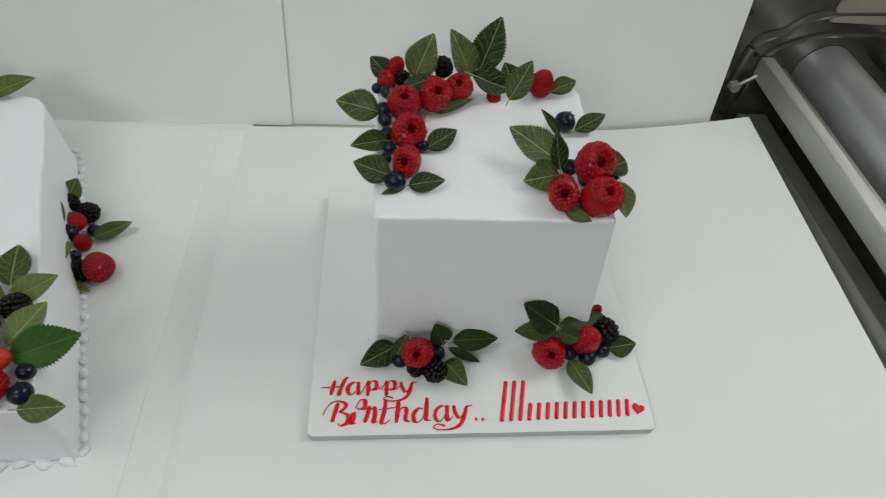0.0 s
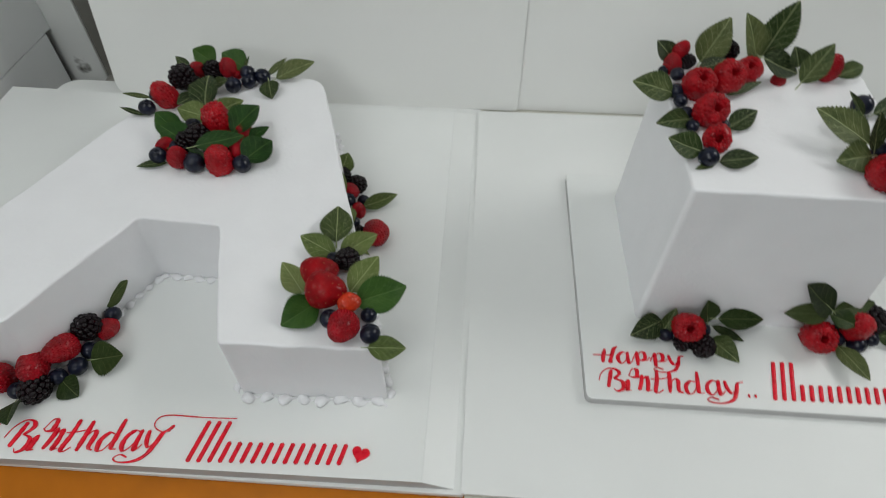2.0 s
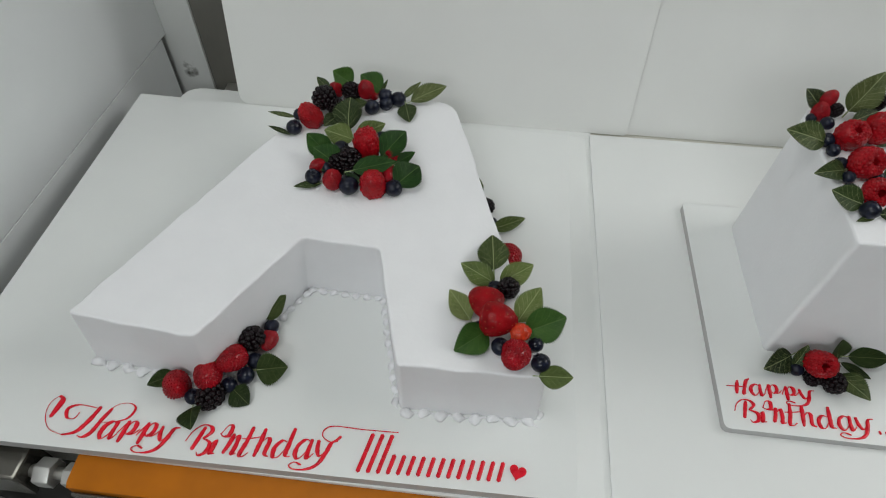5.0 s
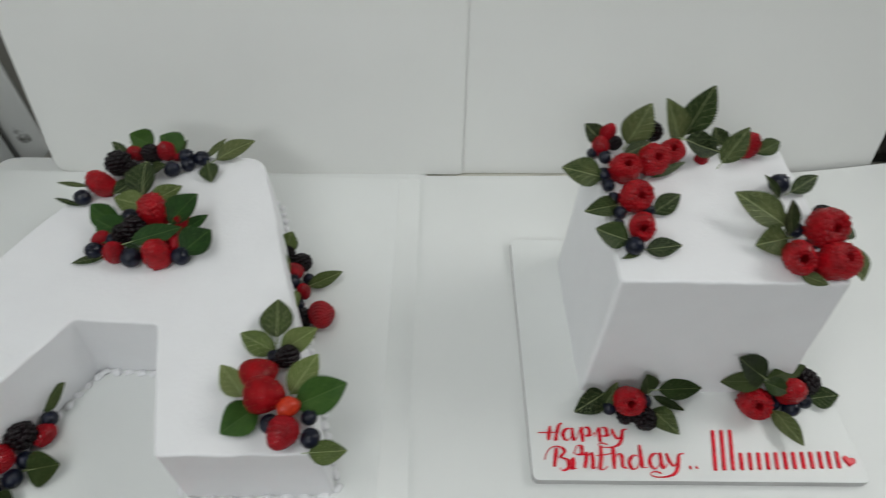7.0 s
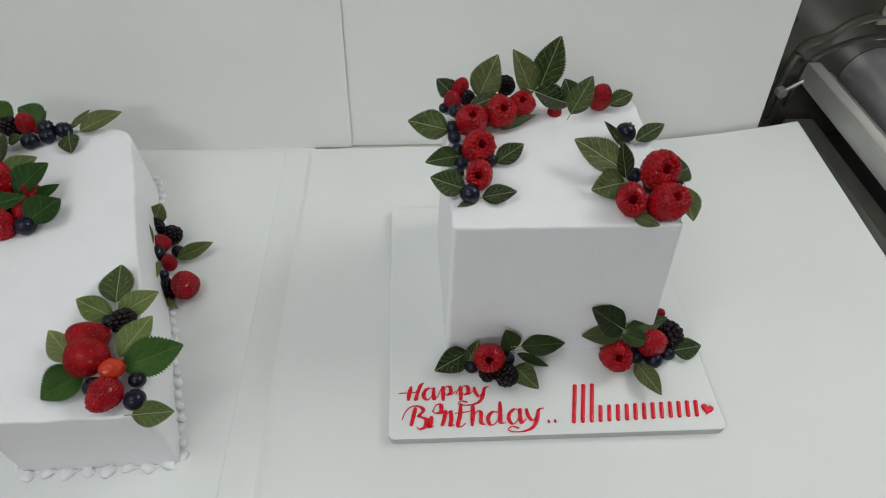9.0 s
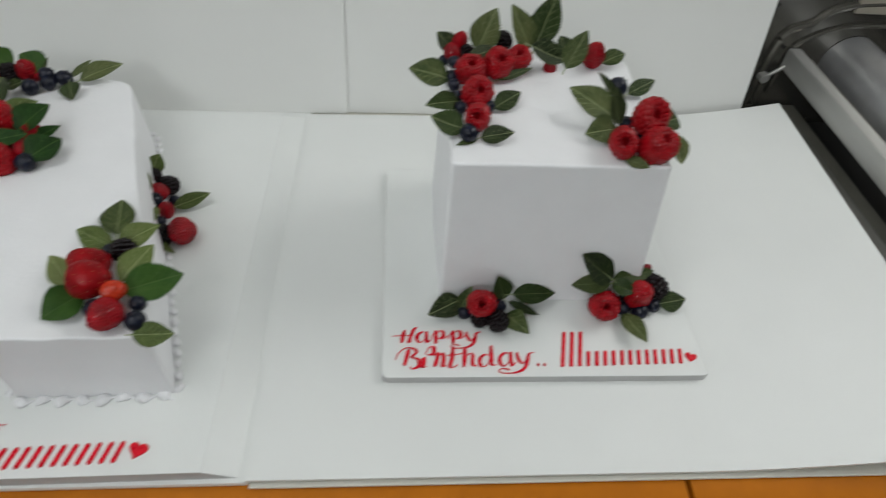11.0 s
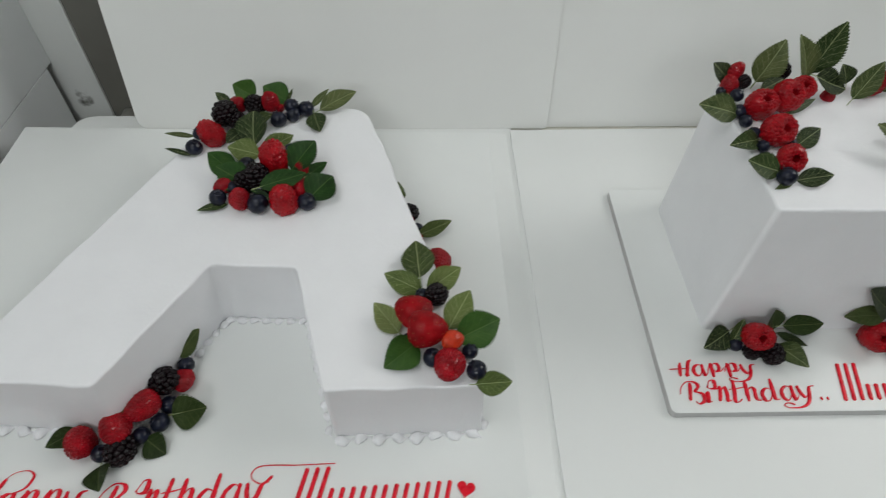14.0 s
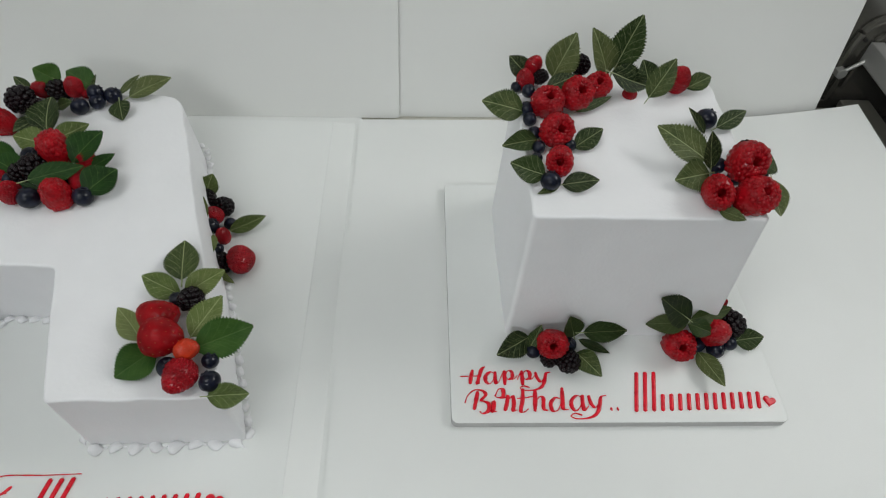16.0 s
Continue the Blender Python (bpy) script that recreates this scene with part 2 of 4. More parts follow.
def curled_sheet(x0, x1, x2, front, back0, back1, z0, thick, start, rise):
    """A card sheet that curls up towards its far side, which runs from x1 in front to x2 at the back."""
    bm = bmesh.new()
    n, rows = 48, []
    for i in range(n + 1):
        x, xb = x0 + (x1 - x0) * i / n, x0 + (x2 - x0) * i / n
        lift = rise * (max(0.0, x - start) / (x1 - start)) ** 1.9
        yb = back0 + (back1 - back0) * i / n
        rows.append([bm.verts.new(p) for p in ((x, front, z0 + lift), (xb, yb, z0 + lift), (xb, yb, z0 + thick + lift), (x, front, z0 + thick + lift))])
    for a, b in zip(rows, rows[1:]):
        for k in range(4):
            bm.faces.new((a[k], a[(k + 1) % 4], b[(k + 1) % 4], b[k]))
    bm.faces.new(rows[0])
    bm.faces.new(rows[-1][::-1])
    return tagged(part("card_sheet", bm, SHEET), "white card sheet curling up under the square cake", "card sheet")


curled_sheet(-0.1062, 0.527, 0.552, -0.0865, 0.413, 0.4275, 0.9003, 0.0026, 0.26, 0.030)
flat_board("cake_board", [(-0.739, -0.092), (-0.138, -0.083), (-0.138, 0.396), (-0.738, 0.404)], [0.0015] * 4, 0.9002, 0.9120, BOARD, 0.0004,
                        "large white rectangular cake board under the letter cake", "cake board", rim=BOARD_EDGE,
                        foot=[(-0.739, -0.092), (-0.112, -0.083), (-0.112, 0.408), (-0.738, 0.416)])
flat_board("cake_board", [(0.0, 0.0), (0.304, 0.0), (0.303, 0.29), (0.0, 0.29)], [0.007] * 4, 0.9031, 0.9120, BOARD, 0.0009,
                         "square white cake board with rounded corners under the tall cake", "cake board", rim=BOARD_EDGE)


def standing_board(x0, x1, ya, yb, z0, height, lean, radius, thick, label):
    """A card that stands on the bench and leans back; its foot runs from ya at x0 to yb at x1."""
    w = math.hypot(x1 - x0, yb - ya)
    bm = bmesh.new()
    prism(bm, rounded_outline([(0, 0), (w, 0), (w, height), (0, height)], [radius, min(radius, 0.005), radius, radius]), -thick, 0.0, 0.0005, 2)
    ob = part("standing_board", bm, CARD)
    ob.matrix_world = pose(x0, ya, z0, 90 - lean, 0, math.degrees(math.atan2(yb - ya, x1 - x0)))
    return tagged(ob, label, "card board")


standing_board(-0.600, -0.055, 0.414, 0.420, 0.9002, 0.60, 11.6, 0.018, 0.002, "tall white card board with rounded corners leaning behind the letter cake")
standing_board(-0.150, 0.505, 0.4222, 0.431, 0.9002, 0.60, 11.75, 0.004, 0.002, "tall white card board leaning behind the square cake")

# ---- the sheeter machine beside the bench ----
def screw(parent, at, axis, r=0.004, h=0.003, mat=None, name="screw"):
    bm = bmesh.new()
    a = Vector(at)
    rod(bm, a, a + Vector(axis) * h, r, 12, r * 0.75)
    return part(name, bm, mat or STEEL, parent)


def nut(parent, at, axis, r, h, name="hex_nut"):
    bm = bmesh.new()
    a = Vector(at)
    rod(bm, a, a + Vector(axis) * h, r, 6)
    round_edges(bm, r * 0.08, 2)
    return part(name, bm, ALU, parent, "worn steel hex nut")


machine = tagged(new("dough_sheeter"), "steel dough sheeter with roller and aluminium scraper bar beside the bench", "dough sheeter")
slab("tray", TRAY, 0.590, 0.636, -0.10, 0.505, 0.870, 0.882, 0.003, machine, "dull grey steel tray strip")
slab("gap_floor", BLACK, 0.636, 0.80, -0.10, 0.505, 0.80, 0.85, 0.0, machine)
side_plate = slab("side_plate", DARKSTEEL, 0.520, 1.15, 0.512, 0.520, 0.60, 1.40, 0.002, machine, "dark pressed steel side plate")
slab("scraper_bar", ALU, 0.584, 0.603, -0.10, 0.510, 0.944, 0.974, 0.002, machine, "worn aluminium scraper bar")
slab("bar_flange", STEEL, 0.603, 0.628, -0.10, 0.510, 0.952, 0.958, 0.001, machine, "worn aluminium flange")
bm = bmesh.new()
rod(bm, (0.683, -0.10, 0.955), (0.683, 0.511, 0.955), 0.040, 40)
part("roller", bm, CHROME, machine, "polished steel roller")
bm = bmesh.new()
rod(bm, (0.770, -0.10, 1.000), (0.770, 0.511, 1.000), 0.032, 32)
part("roller", bm, DARKSTEEL, machine, "dark steel roller")


def ridge(parent, pts, r, mat):
    """A pressed ridge that follows a line."""
    bm = bmesh.new()
    tube(bm, smooth_line([Vector(p) for p in pts], 8), lambda k, n: r, 8)
    return part("pressed_ridge", bm, mat, parent)


def smooth_line(pts, steps):
    """A curve through points (Catmull-Rom)."""
    out = []
    for i in range(len(pts) - 1):
        p0, p1, p2, p3 = pts[max(i - 1, 0)], pts[i], pts[i + 1], pts[min(i + 2, len(pts) - 1)]
        for k in range(steps):
            s = k / steps
            out.append(0.5 * ((2 * p1) + (p2 - p0) * s + (2 * p0 - 5 * p1 + 4 * p2 - p3) * s * s + (3 * p1 - p0 - 3 * p2 + p3) * s ** 3))
    return out + [pts[-1]]


def tube(bm, line, radius, sides=8, flat=1.0, up=Vector((0, 0, 1))):
    """A round-ended tube along a line; flat squeezes it along up."""
    n, rings = len(line), []
    for k, p in enumerate(line):
        d = (line[min(k + 1, n - 1)] - line[max(k - 1, 0)]).normalized()
        u = up if abs(d.dot(up)) < 0.95 else Vector((1, 0, 0))
        side = d.cross(u).normalized()
        top = side.cross(d)
        r = radius(k, n)
        rings.append([bm.verts.new(p + side * (r * math.cos(a)) + top * (r * flat * math.sin(a))) for a in (2 * math.pi * j / sides for j in range(sides))])
    for a, b in zip(rings, rings[1:]):
        for j in range(sides):
            bm.faces.new((a[j], a[(j + 1) % sides], b[(j + 1) % sides], b[j]))
    for ring, p, k in ((rings[0], line[0], 0), (rings[-1], line[-1], n - 1)):
        d = (line[0] - line[1]) if k == 0 else (line[-1] - line[-2])
        tip = bm.verts.new(p + d.normalized() * radius(k, n) * 0.7)
        for j in range(sides):
            bm.faces.new((ring[j], ring[(j + 1) % sides], tip))


slab("cover_panel", TAN, 0.650, 1.10, 0.506, 0.5122, 1.030, 1.30, 0.002, machine, "tan cover panel")
ridge(side_plate, [(0.560, 0.511, 0.88), (0.562, 0.511, 0.97), (0.572, 0.511, 1.00), (0.600, 0.511, 1.012), (0.630, 0.511, 1.035), (0.70, 0.511, 1.045), (0.95, 0.511, 1.05)], 0.006, DARKSTEEL)
ridge(side_plate, [(0.585, 0.511, 0.90), (0.588, 0.511, 0.965), (0.60, 0.511, 0.985), (0.64, 0.511, 1.005), (0.70, 0.511, 1.012), (0.95, 0.511, 1.015)], 0.004, DARKSTEEL)
screw(side_plate, (0.5375, 0.512, 1.036), (0, -1, 0), 0.0042, 0.003, BLACK, "rivet")
screw(side_plate, (0.576, 0.512, 0.975), (0, -1, 0), 0.003, 0.003, BLACK, "rivet")
bm = bmesh.new()
rod(bm, (0.562, 0.500, 0.931), (0.586, 0.500, 0.950), 0.0028, 10)
tie_rod = part("tie_rod", bm, ALU, machine, "thin steel tie rod")
nut(tie_rod, (0.562, 0.508, 0.930), (0, -1, 0), 0.008, 0.012)
slab("rod_bracket", DARKSTEEL, 0.560, 0.567, 0.497, 0.511, 0.885, 0.925, 0.001, machine)

# fittings at the free end of the bench rail
end_bracket = slab("end_bracket", DARKSTEEL, -0.586, -0.497, -0.1205, -0.1170, 0.770, 0.880, 0.001, bench, "grey steel end bracket")
for sx, sz in ((-0.556, 0.871), (-0.520, 0.871), (-0.504, 0.852)):
    screw(end_bracket, (sx, -0.1206, sz), (0, -1, 0), 0.0035, 0.003)
bm = bmesh.new()
rod(bm, (-0.700, -0.100, 0.866), (-0.588, -0.100, 0.866), 0.006, 14)
bolt = part("tension_bolt", bm, STEEL, bench, "threaded steel tension bolt")
nut(bolt, (-0.605, -0.100, 0.866), (1, 0, 0), 0.012, 0.016)
nut(bolt, (-0.632, -0.100, 0.866), (1, 0, 0), 0.014, 0.016)
slab("bolt_block", DARKSTEEL, -0.720, -0.640, -0.115, -0.06, 0.84, 0.885, 0.003, bench, "steel block")
bm = bmesh.new()
rod(bm, (-0.72, -0.06, 0.70), (-0.50, -0.06, 0.70), 0.10, 40)
part("end_drum", bm, SHADE, bench, "dark steel drum")
bm = bmesh.new()
tube(bm, smooth_line([Vector((-0.76, -0.100, 0.80)), Vector((-0.69, -0.116, 0.80)), Vector((-0.63, -0.125, 0.80)), Vector((-0.59, -0.126, 0.80)), Vector((-0.57, -0.124, 0.80))], 6), lambda k, n: 0.0022, 6)
part("guard_rim", bm, STEEL, bench, "thin bright guard rim")
bm = bmesh.new()
rod(bm, (-0.332, -0.1265, 0.835), (-0.332, -0.1265, 0.882), 0.0088, 20)
round_edges(bm, 0.002, 2)
part("stop_pin", bm, ALU, bench, "round steel stop pin")

# ---- the cakes ----
A_TOP = [(-0.598, 0.000), (-0.480, -0.010), (-0.416, 0.110), (-0.339, 0.106), (-0.303, -0.016), (-0.176, -0.012), (-0.290, 0.340), (-0.450, 0.335)]
A_FOOT = [(-0.606, -0.002), (-0.482, -0.012), (-0.420, 0.107), (-0.337, 0.104), (-0.302, -0.018), (-0.173, -0.014), (-0.287, 0.343), (-0.453, 0.338)]
A_R = [0.006, 0.005, 0.005, 0.005, 0.005, 0.006, 0.024, 0.024]
letter = tagged(new("letter_cake"), "white cream cake cut as a large letter with piped shell border", "cake")
bm = bmesh.new()
top_line, foot_line = rounded_outline(A_TOP, A_R), rounded_outline(A_FOOT, A_R)
prism(bm, wavy(top_line, top_line, 0.0016), 0.9122, 0.993, 0.0018, 3, base=wavy(foot_line, top_line, 0.0016))
part("body", bm, CREAM, letter)


def shell_mesh(seed):
    """One piped shell of cream: a soft bead, fat at the head and drawn out to a thin tail."""
    bm = bmesh.new()
    rings, sides = [], 14
    for k in range(13):
        s = k / 12
        r = 0.0052 * max(0.30 - 0.12 * s, math.sin(math.pi * min(1.0, (s + 0.03) / 0.78)) ** 0.55)
        if k in (0, 12):
            r *= 0.4
        curl = 0.0011 * math.sin(4.5 * s + seed * 1.7)
        ring = []
        for j in range(sides):
            a = 2 * math.pi * j / sides
            q = r * (1 + 0.16 * math.cos(5 * a + 5.0 * s + seed))
            ring.append(bm.verts.new((-0.0085 + s * 0.0175, q * math.cos(a) + curl, max(0.0, r * 0.35 + q * 0.62 * math.sin(a)))))
        rings.append(ring)
    for a, b in zip(rings, rings[1:]):
        for j in range(sides):
            bm.faces.new((a[j], a[(j + 1) % sides], b[(j + 1) % sides], b[j]))
    bm.faces.new(rings[0][::-1])
    bm.faces.new(rings[-1])
    for f in bm.faces:
        f.smooth = True
    return mesh_of("shell", bm, CREAM, smooth=False)


SHELLS = [shell_mesh(seed) for seed in range(4)]
foot = [Vector(p) for p in A_FOOT]
for i in range(len(foot)):
    a, b = foot[i], foot[(i + 1) % len(foot)]
    d = b - a
    front = abs(d.y) < 0.02 and a.y < 0
    n = max(1, round(d.length / (0.0152 if front else 0.0122)))
    for k in range(n):
        p = a + d * ((k + 0.5) / n) + Vector((d.y, -d.x)).normalized() * random.uniform(0.0022, 0.0038)
        ob = new("shell", SHELLS[random.randrange(4)])
        ob.parent = letter
        ob.matrix_world = pose(p.x, p.y, 0.9119, 0, 0, math.degrees(math.atan2(d.y, d.x)) + random.uniform(-20, 20)) @ Matrix.Scale(random.uniform(0.86, 1.10) * (1.0 if front else 0.72), 4)

square = tagged(new("square_cake"), "tall square cake smoothly covered in white cream", "cake")
bm = bmesh.new()
SQUARE_R = [0.005, 0.005, 0.022, 0.022]
top_line = rounded_outline([(0.054, 0.089), (0.236, 0.089), (0.240, 0.266), (0.056, 0.266)], SQUARE_R)
foot_line = rounded_outline([(0.0545, 0.0885), (0.256, 0.0880), (0.258, 0.270), (0.053, 0.268)], SQUARE_R)
prism(bm, wavy(top_line, top_line, 0.0012), 0.9122, 1.084, 0.002, 3, base=wavy(foot_line, top_line, 0.0012))
part("body", bm, CREAM, square)

# ---- fruit and leaves ----
RASP = material("glazed_raspberry", (0.30, 0.0025, 0.007), 0.5, mottle=0.30, scale=3.0, coat=0.42, gloss=0.06)
RASP.node_tree.nodes["Principled BSDF"].inputs["Coat Roughness"].default_value = 0.05
RASP_DEEP = material("deep_red_glazed_berry", (0.27, 0.0025, 0.008), 0.5, mottle=0.35, scale=2.5, coat=0.5, gloss=0.06)
STRAW = material("glazed_strawberry", (0.25, 0.003, 0.006), 0.5, mottle=0.3, scale=2.5, grain=0.25, grain_scale=9, coat=0.18, gloss=0.06)
PALE_BERRY = material("orange_red_berry", (0.45, 0.030, 0.008), 0.45, mottle=0.3, scale=2.5, coat=0.5, gloss=0.1)
SEEDS = material("strawberry_seeds", (0.34, 0.13, 0.04), 0.5, mottle=0.2, scale=40)
BLACKB = material("glazed_blackberry", (0.0045, 0.0032, 0.004), 0.22, second=(0.008, 0.003, 0.0045), scale=4, coat=0.4, gloss=0.05)
BLUEB = material("bloomy_blueberry", (0.009, 0.012, 0.028), 0.35, second=(0.003, 0.004, 0.009), scale=3, coat=0.4, gloss=0.10)
BLUE_CROWN = material("blueberry_crown", (0.022, 0.024, 0.040), 0.6, mottle=0.3, scale=200)
STEM = material("pale_leaf_stem", (0.28, 0.33, 0.16), 0.5, mottle=0.12, scale=100)


def leaf_material(name, dark, light, vein):
    m = material(name, dark, 0.48, gloss=0.13)
    nt = m.node_tree
    N, L = nt.nodes, nt.links
    b = N["Principled BSDF"]

    def math_node(op, a, c=None):
        n = N.new("ShaderNodeMath")
        n.operation = op
        for i, v in enumerate((a, c)):
            if v is None:
                continue
            if isinstance(v, (int, float)):
                n.inputs[i].default_value = v
            else:
                L.new(v, n.inputs[i])
        return n.outputs[0]
    co = N.new("ShaderNodeTexCoord")
    sp = N.new("ShaderNodeSeparateXYZ")
    L.new(co.outputs["Object"], sp.inputs[0])
    ax = math_node("ABSOLUTE", sp.outputs["X"])
    patchy = N.new("ShaderNodeTexNoise")
    patchy.inputs["Scale"].default_value = 4.5
    L.new(co.outputs["Object"], patchy.inputs["Vector"])
    rib = math_node("LESS_THAN", ax, 0.013)
    wave = math_node("FRACT", math_node("MULTIPLY", math_node("SUBTRACT", sp.outputs["Y"], math_node("SUBTRACT", math_node("MULTIPLY", ax, 0.95), math_node("MULTIPLY", math_node("MULTIPLY", ax, ax), 0.7))), 6.0))
    side = math_node("LESS_THAN", math_node("ABSOLUTE", math_node("SUBTRACT", wave, 0.5)), 0.024)
    net = N.new("ShaderNodeTexVoronoi")
    net.feature = "DISTANCE_TO_EDGE"
    net.inputs["Scale"].default_value = 9.0
    L.new(co.outputs["Object"], net.inputs["Vector"])
    fine = math_node("MULTIPLY", math_node("LESS_THAN", net.outputs["Distance"], 0.028), math_node("MULTIPLY", patchy.outputs["Fac"], 0.42))
    fade = math_node("MAXIMUM", fine, math_node("MULTIPLY", side, math_node("MULTIPLY", patchy.outputs["Fac"], 1.05)))
    veins = math_node("MAXIMUM", math_node("MULTIPLY", rib, 0.7), fade)
    nz = N.new("ShaderNodeTexNoise")
    nz.inputs["Scale"].default_value, nz.inputs["Detail"].default_value = 3.0, 6
    L.new(co.outputs["Object"], nz.inputs["Vector"])
    oi = N.new("ShaderNodeObjectInfo")
    tone = math_node("ADD", math_node("MULTIPLY", nz.outputs["Fac"], 0.6), math_node("MULTIPLY", oi.outputs["Random"], 0.62))
    r = N.new("ShaderNodeValToRGB")
    r.color_ramp.elements[0].color, r.color_ramp.elements[1].color = (*dark, 1), (*light, 1)
    r.color_ramp.elements[0].position, r.color_ramp.elements[1].position = 0.3, 0.95
    mid = r.color_ramp.elements.new(0.62)
    mid.color = (dark[0] * 2.5, dark[1] * 2.4, dark[2] * 2.0, 1)
    L.new(tone, r.inputs["Fac"])
    mx = N.new("ShaderNodeMix")
    mx.data_type = "RGBA"
    L.new(veins, mx.inputs["Factor"])
    L.new(r.outputs["Color"], mx.inputs["A"])
    mx.inputs["B"].default_value = (*vein, 1)
    L.new(mx.outputs["Result"], b.inputs["Base Color"])
    bu = N.new("ShaderNodeBump")
    bu.inputs["Strength"].default_value, bu.inputs["Distance"].default_value = 0.5, 0.0006
    L.new(math_node("ADD", math_node("MULTIPLY", wave, 0.7), math_node("MULTIPLY", nz.outputs["Fac"], 0.5)), bu.inputs["Height"])
    L.new(bu.outputs["Normal"], b.inputs["Normal"])
    return m


LEAF = leaf_material("rose_leaf", (0.010, 0.019, 0.006), (0.098, 0.118, 0.043), (0.34, 0.38, 0.19))


DEEP_LEAF = leaf_material("deep_green_leaf", (0.008, 0.016, 0.004), (0.050, 0.066, 0.021), (0.12, 0.14, 0.06))
FRESH_LEAF = leaf_material("fresh_green_leaf", (0.036, 0.054, 0.016), (0.155, 0.185, 0.066), (0.34, 0.38, 0.18))
VIVID_LEAF = leaf_material("vivid_green_leaf", (0.007, 0.024, 0.005), (0.046, 0.102, 0.018), (0.08, 0.14, 0.04))


def leaf_mesh(arch, fold, seed, mat):
    """A serrated leaf blade, 1 long along y and 1 wide, folded at its rib and arched."""
    rnd = random.Random(seed)
    along, across = 40, 6
    bm = bmesh.new()
    grid = {}
    for side in (0, 1):
        for i in range(along + 1):
            s = i / along
            w = 0.5 * 1.05 * (math.sin(math.pi * s ** 0.84) ** 0.82) * (1 - 0.16 * s * s) if 0 < i < along else 0.004
            w *= 1 + (0.10 if i % 2 else -0.045) + rnd.uniform(-0.01, 0.01)
            for j in range(across + 1):
                u = (j / across - 0.5) * 2
                z = arch * math.sin(math.pi * s) - arch * 0.6 * s * s + fold * abs(u) * w * 2 + 0.015 * math.sin(9 * s + 3 * u)
                edge = abs(u) > 0.99 or i in (0, along)
                grid[side, i, j] = bm.verts.new((u * w, s + (0.020 if abs(u) > 0.99 and i % 2 else 0), z - (0.018 if side and not edge else 0)))
    for side in (0, 1):
        for i in range(along):
            for j in range(across):
                q = [grid[side, i, j], grid[side, i, j + 1], grid[side, i + 1, j + 1], grid[side, i + 1, j]]
                bm.faces.new(q if not side else q[::-1])
    bmesh.ops.remove_doubles(bm, verts=bm.verts[:], dist=1e-5)
    return mesh_of("leaf", bm, mat)


LEAVES = [[leaf_mesh(a, f, k, m) for k, (a, f) in enumerate(((0.10, 0.20), (0.16, 0.32), (-0.06, 0.24), (0.05, 0.12)))] for m in (LEAF, DEEP_LEAF, FRESH_LEAF, VIVID_LEAF)]
bm = bmesh.new()
tube(bm, [Vector((0, -0.16, -0.02)), Vector((0, 0.0, 0.0)), Vector((0, 0.14, 0.012)), Vector((0, 0.28, 0.012))], lambda k, n: (0.026, 0.022, 0.012, 0.005)[k], 6)
LEAF_STEM = mesh_of("stem", bm, STEM)
count = {"leaf": 0, "raspberry": 0, "blackberry": 0, "blueberry": 0, "strawberry": 0}
VIEW = Vector((0, -0.55, 0.83))


def leaf(base, tip, width, tone=0):
    base, tip = Vector(base), Vector(tip)
    k = count["leaf"]
    count["leaf"] += 1
    ob = new("leaf", LEAVES[tone][k % 4])
    y = tip - base
    length = y.length
    y.normalize()
    up = (VIEW - y * VIEW.dot(y)).normalized()
    x = y.cross(up)
    turn = Matrix((x, y, up)).transposed().to_4x4()
    ob.matrix_world = Matrix.Translation(base) @ turn @ Matrix.Diagonal((width * 1.2, length, min(width, length) * 0.8, 1))
    st = new("stem", LEAF_STEM)
    st.parent = ob
    return tagged(ob, ("serrated olive green rose leaf with pale veins beside berries", "serrated deep green glossy leaf tucked among berries", "serrated fresh green leaf lying beside red berries", "serrated vivid green leaf tucked beside red berries")[tone], "leaf", "leaves on the cakes")


def drupelets(bm, rings, size, jitter, seed, detail=2):
    rnd = random.Random(seed)
    for r, z, n in rings:
        off = rnd.uniform(0, 6.28)
        for j in range(n):
            a = off + 2 * math.pi * j / n
            p = Vector((r * math.cos(a), r * math.sin(a), z)) + Vector([rnd.uniform(-jitter, jitter) for _ in range(3)])
            s = size * rnd.uniform(0.88, 1.12)
            bmesh.ops.create_icosphere(bm, subdivisions=detail, radius=s, matrix=Matrix.Translation(p) @ Matrix.Diagonal((1, 1, 1.05, 1)))


def lathe(bm, profile, sides=20):
    rings = [[bm.verts.new((r * math.cos(2 * math.pi * j / sides), r * math.sin(2 * math.pi * j / sides), z)) for j in range(sides)] for r, z in profile]
    for a, b in zip(rings, rings[1:]):
        for j in range(sides):
            bm.faces.new((a[j], a[(j + 1) % sides], b[(j + 1) % sides], b[j]))
    bm.faces.new(rings[0][::-1])
    bm.faces.new(rings[-1])


def lumpy(bm, seed):
    """Push a berry a little out of round."""
    for v in bm.verts:
        v.co *= 1 + 0.10 * noise.noise(v.co * 1.7 + Vector((seed * 3.1, 0.7, 0.2)))


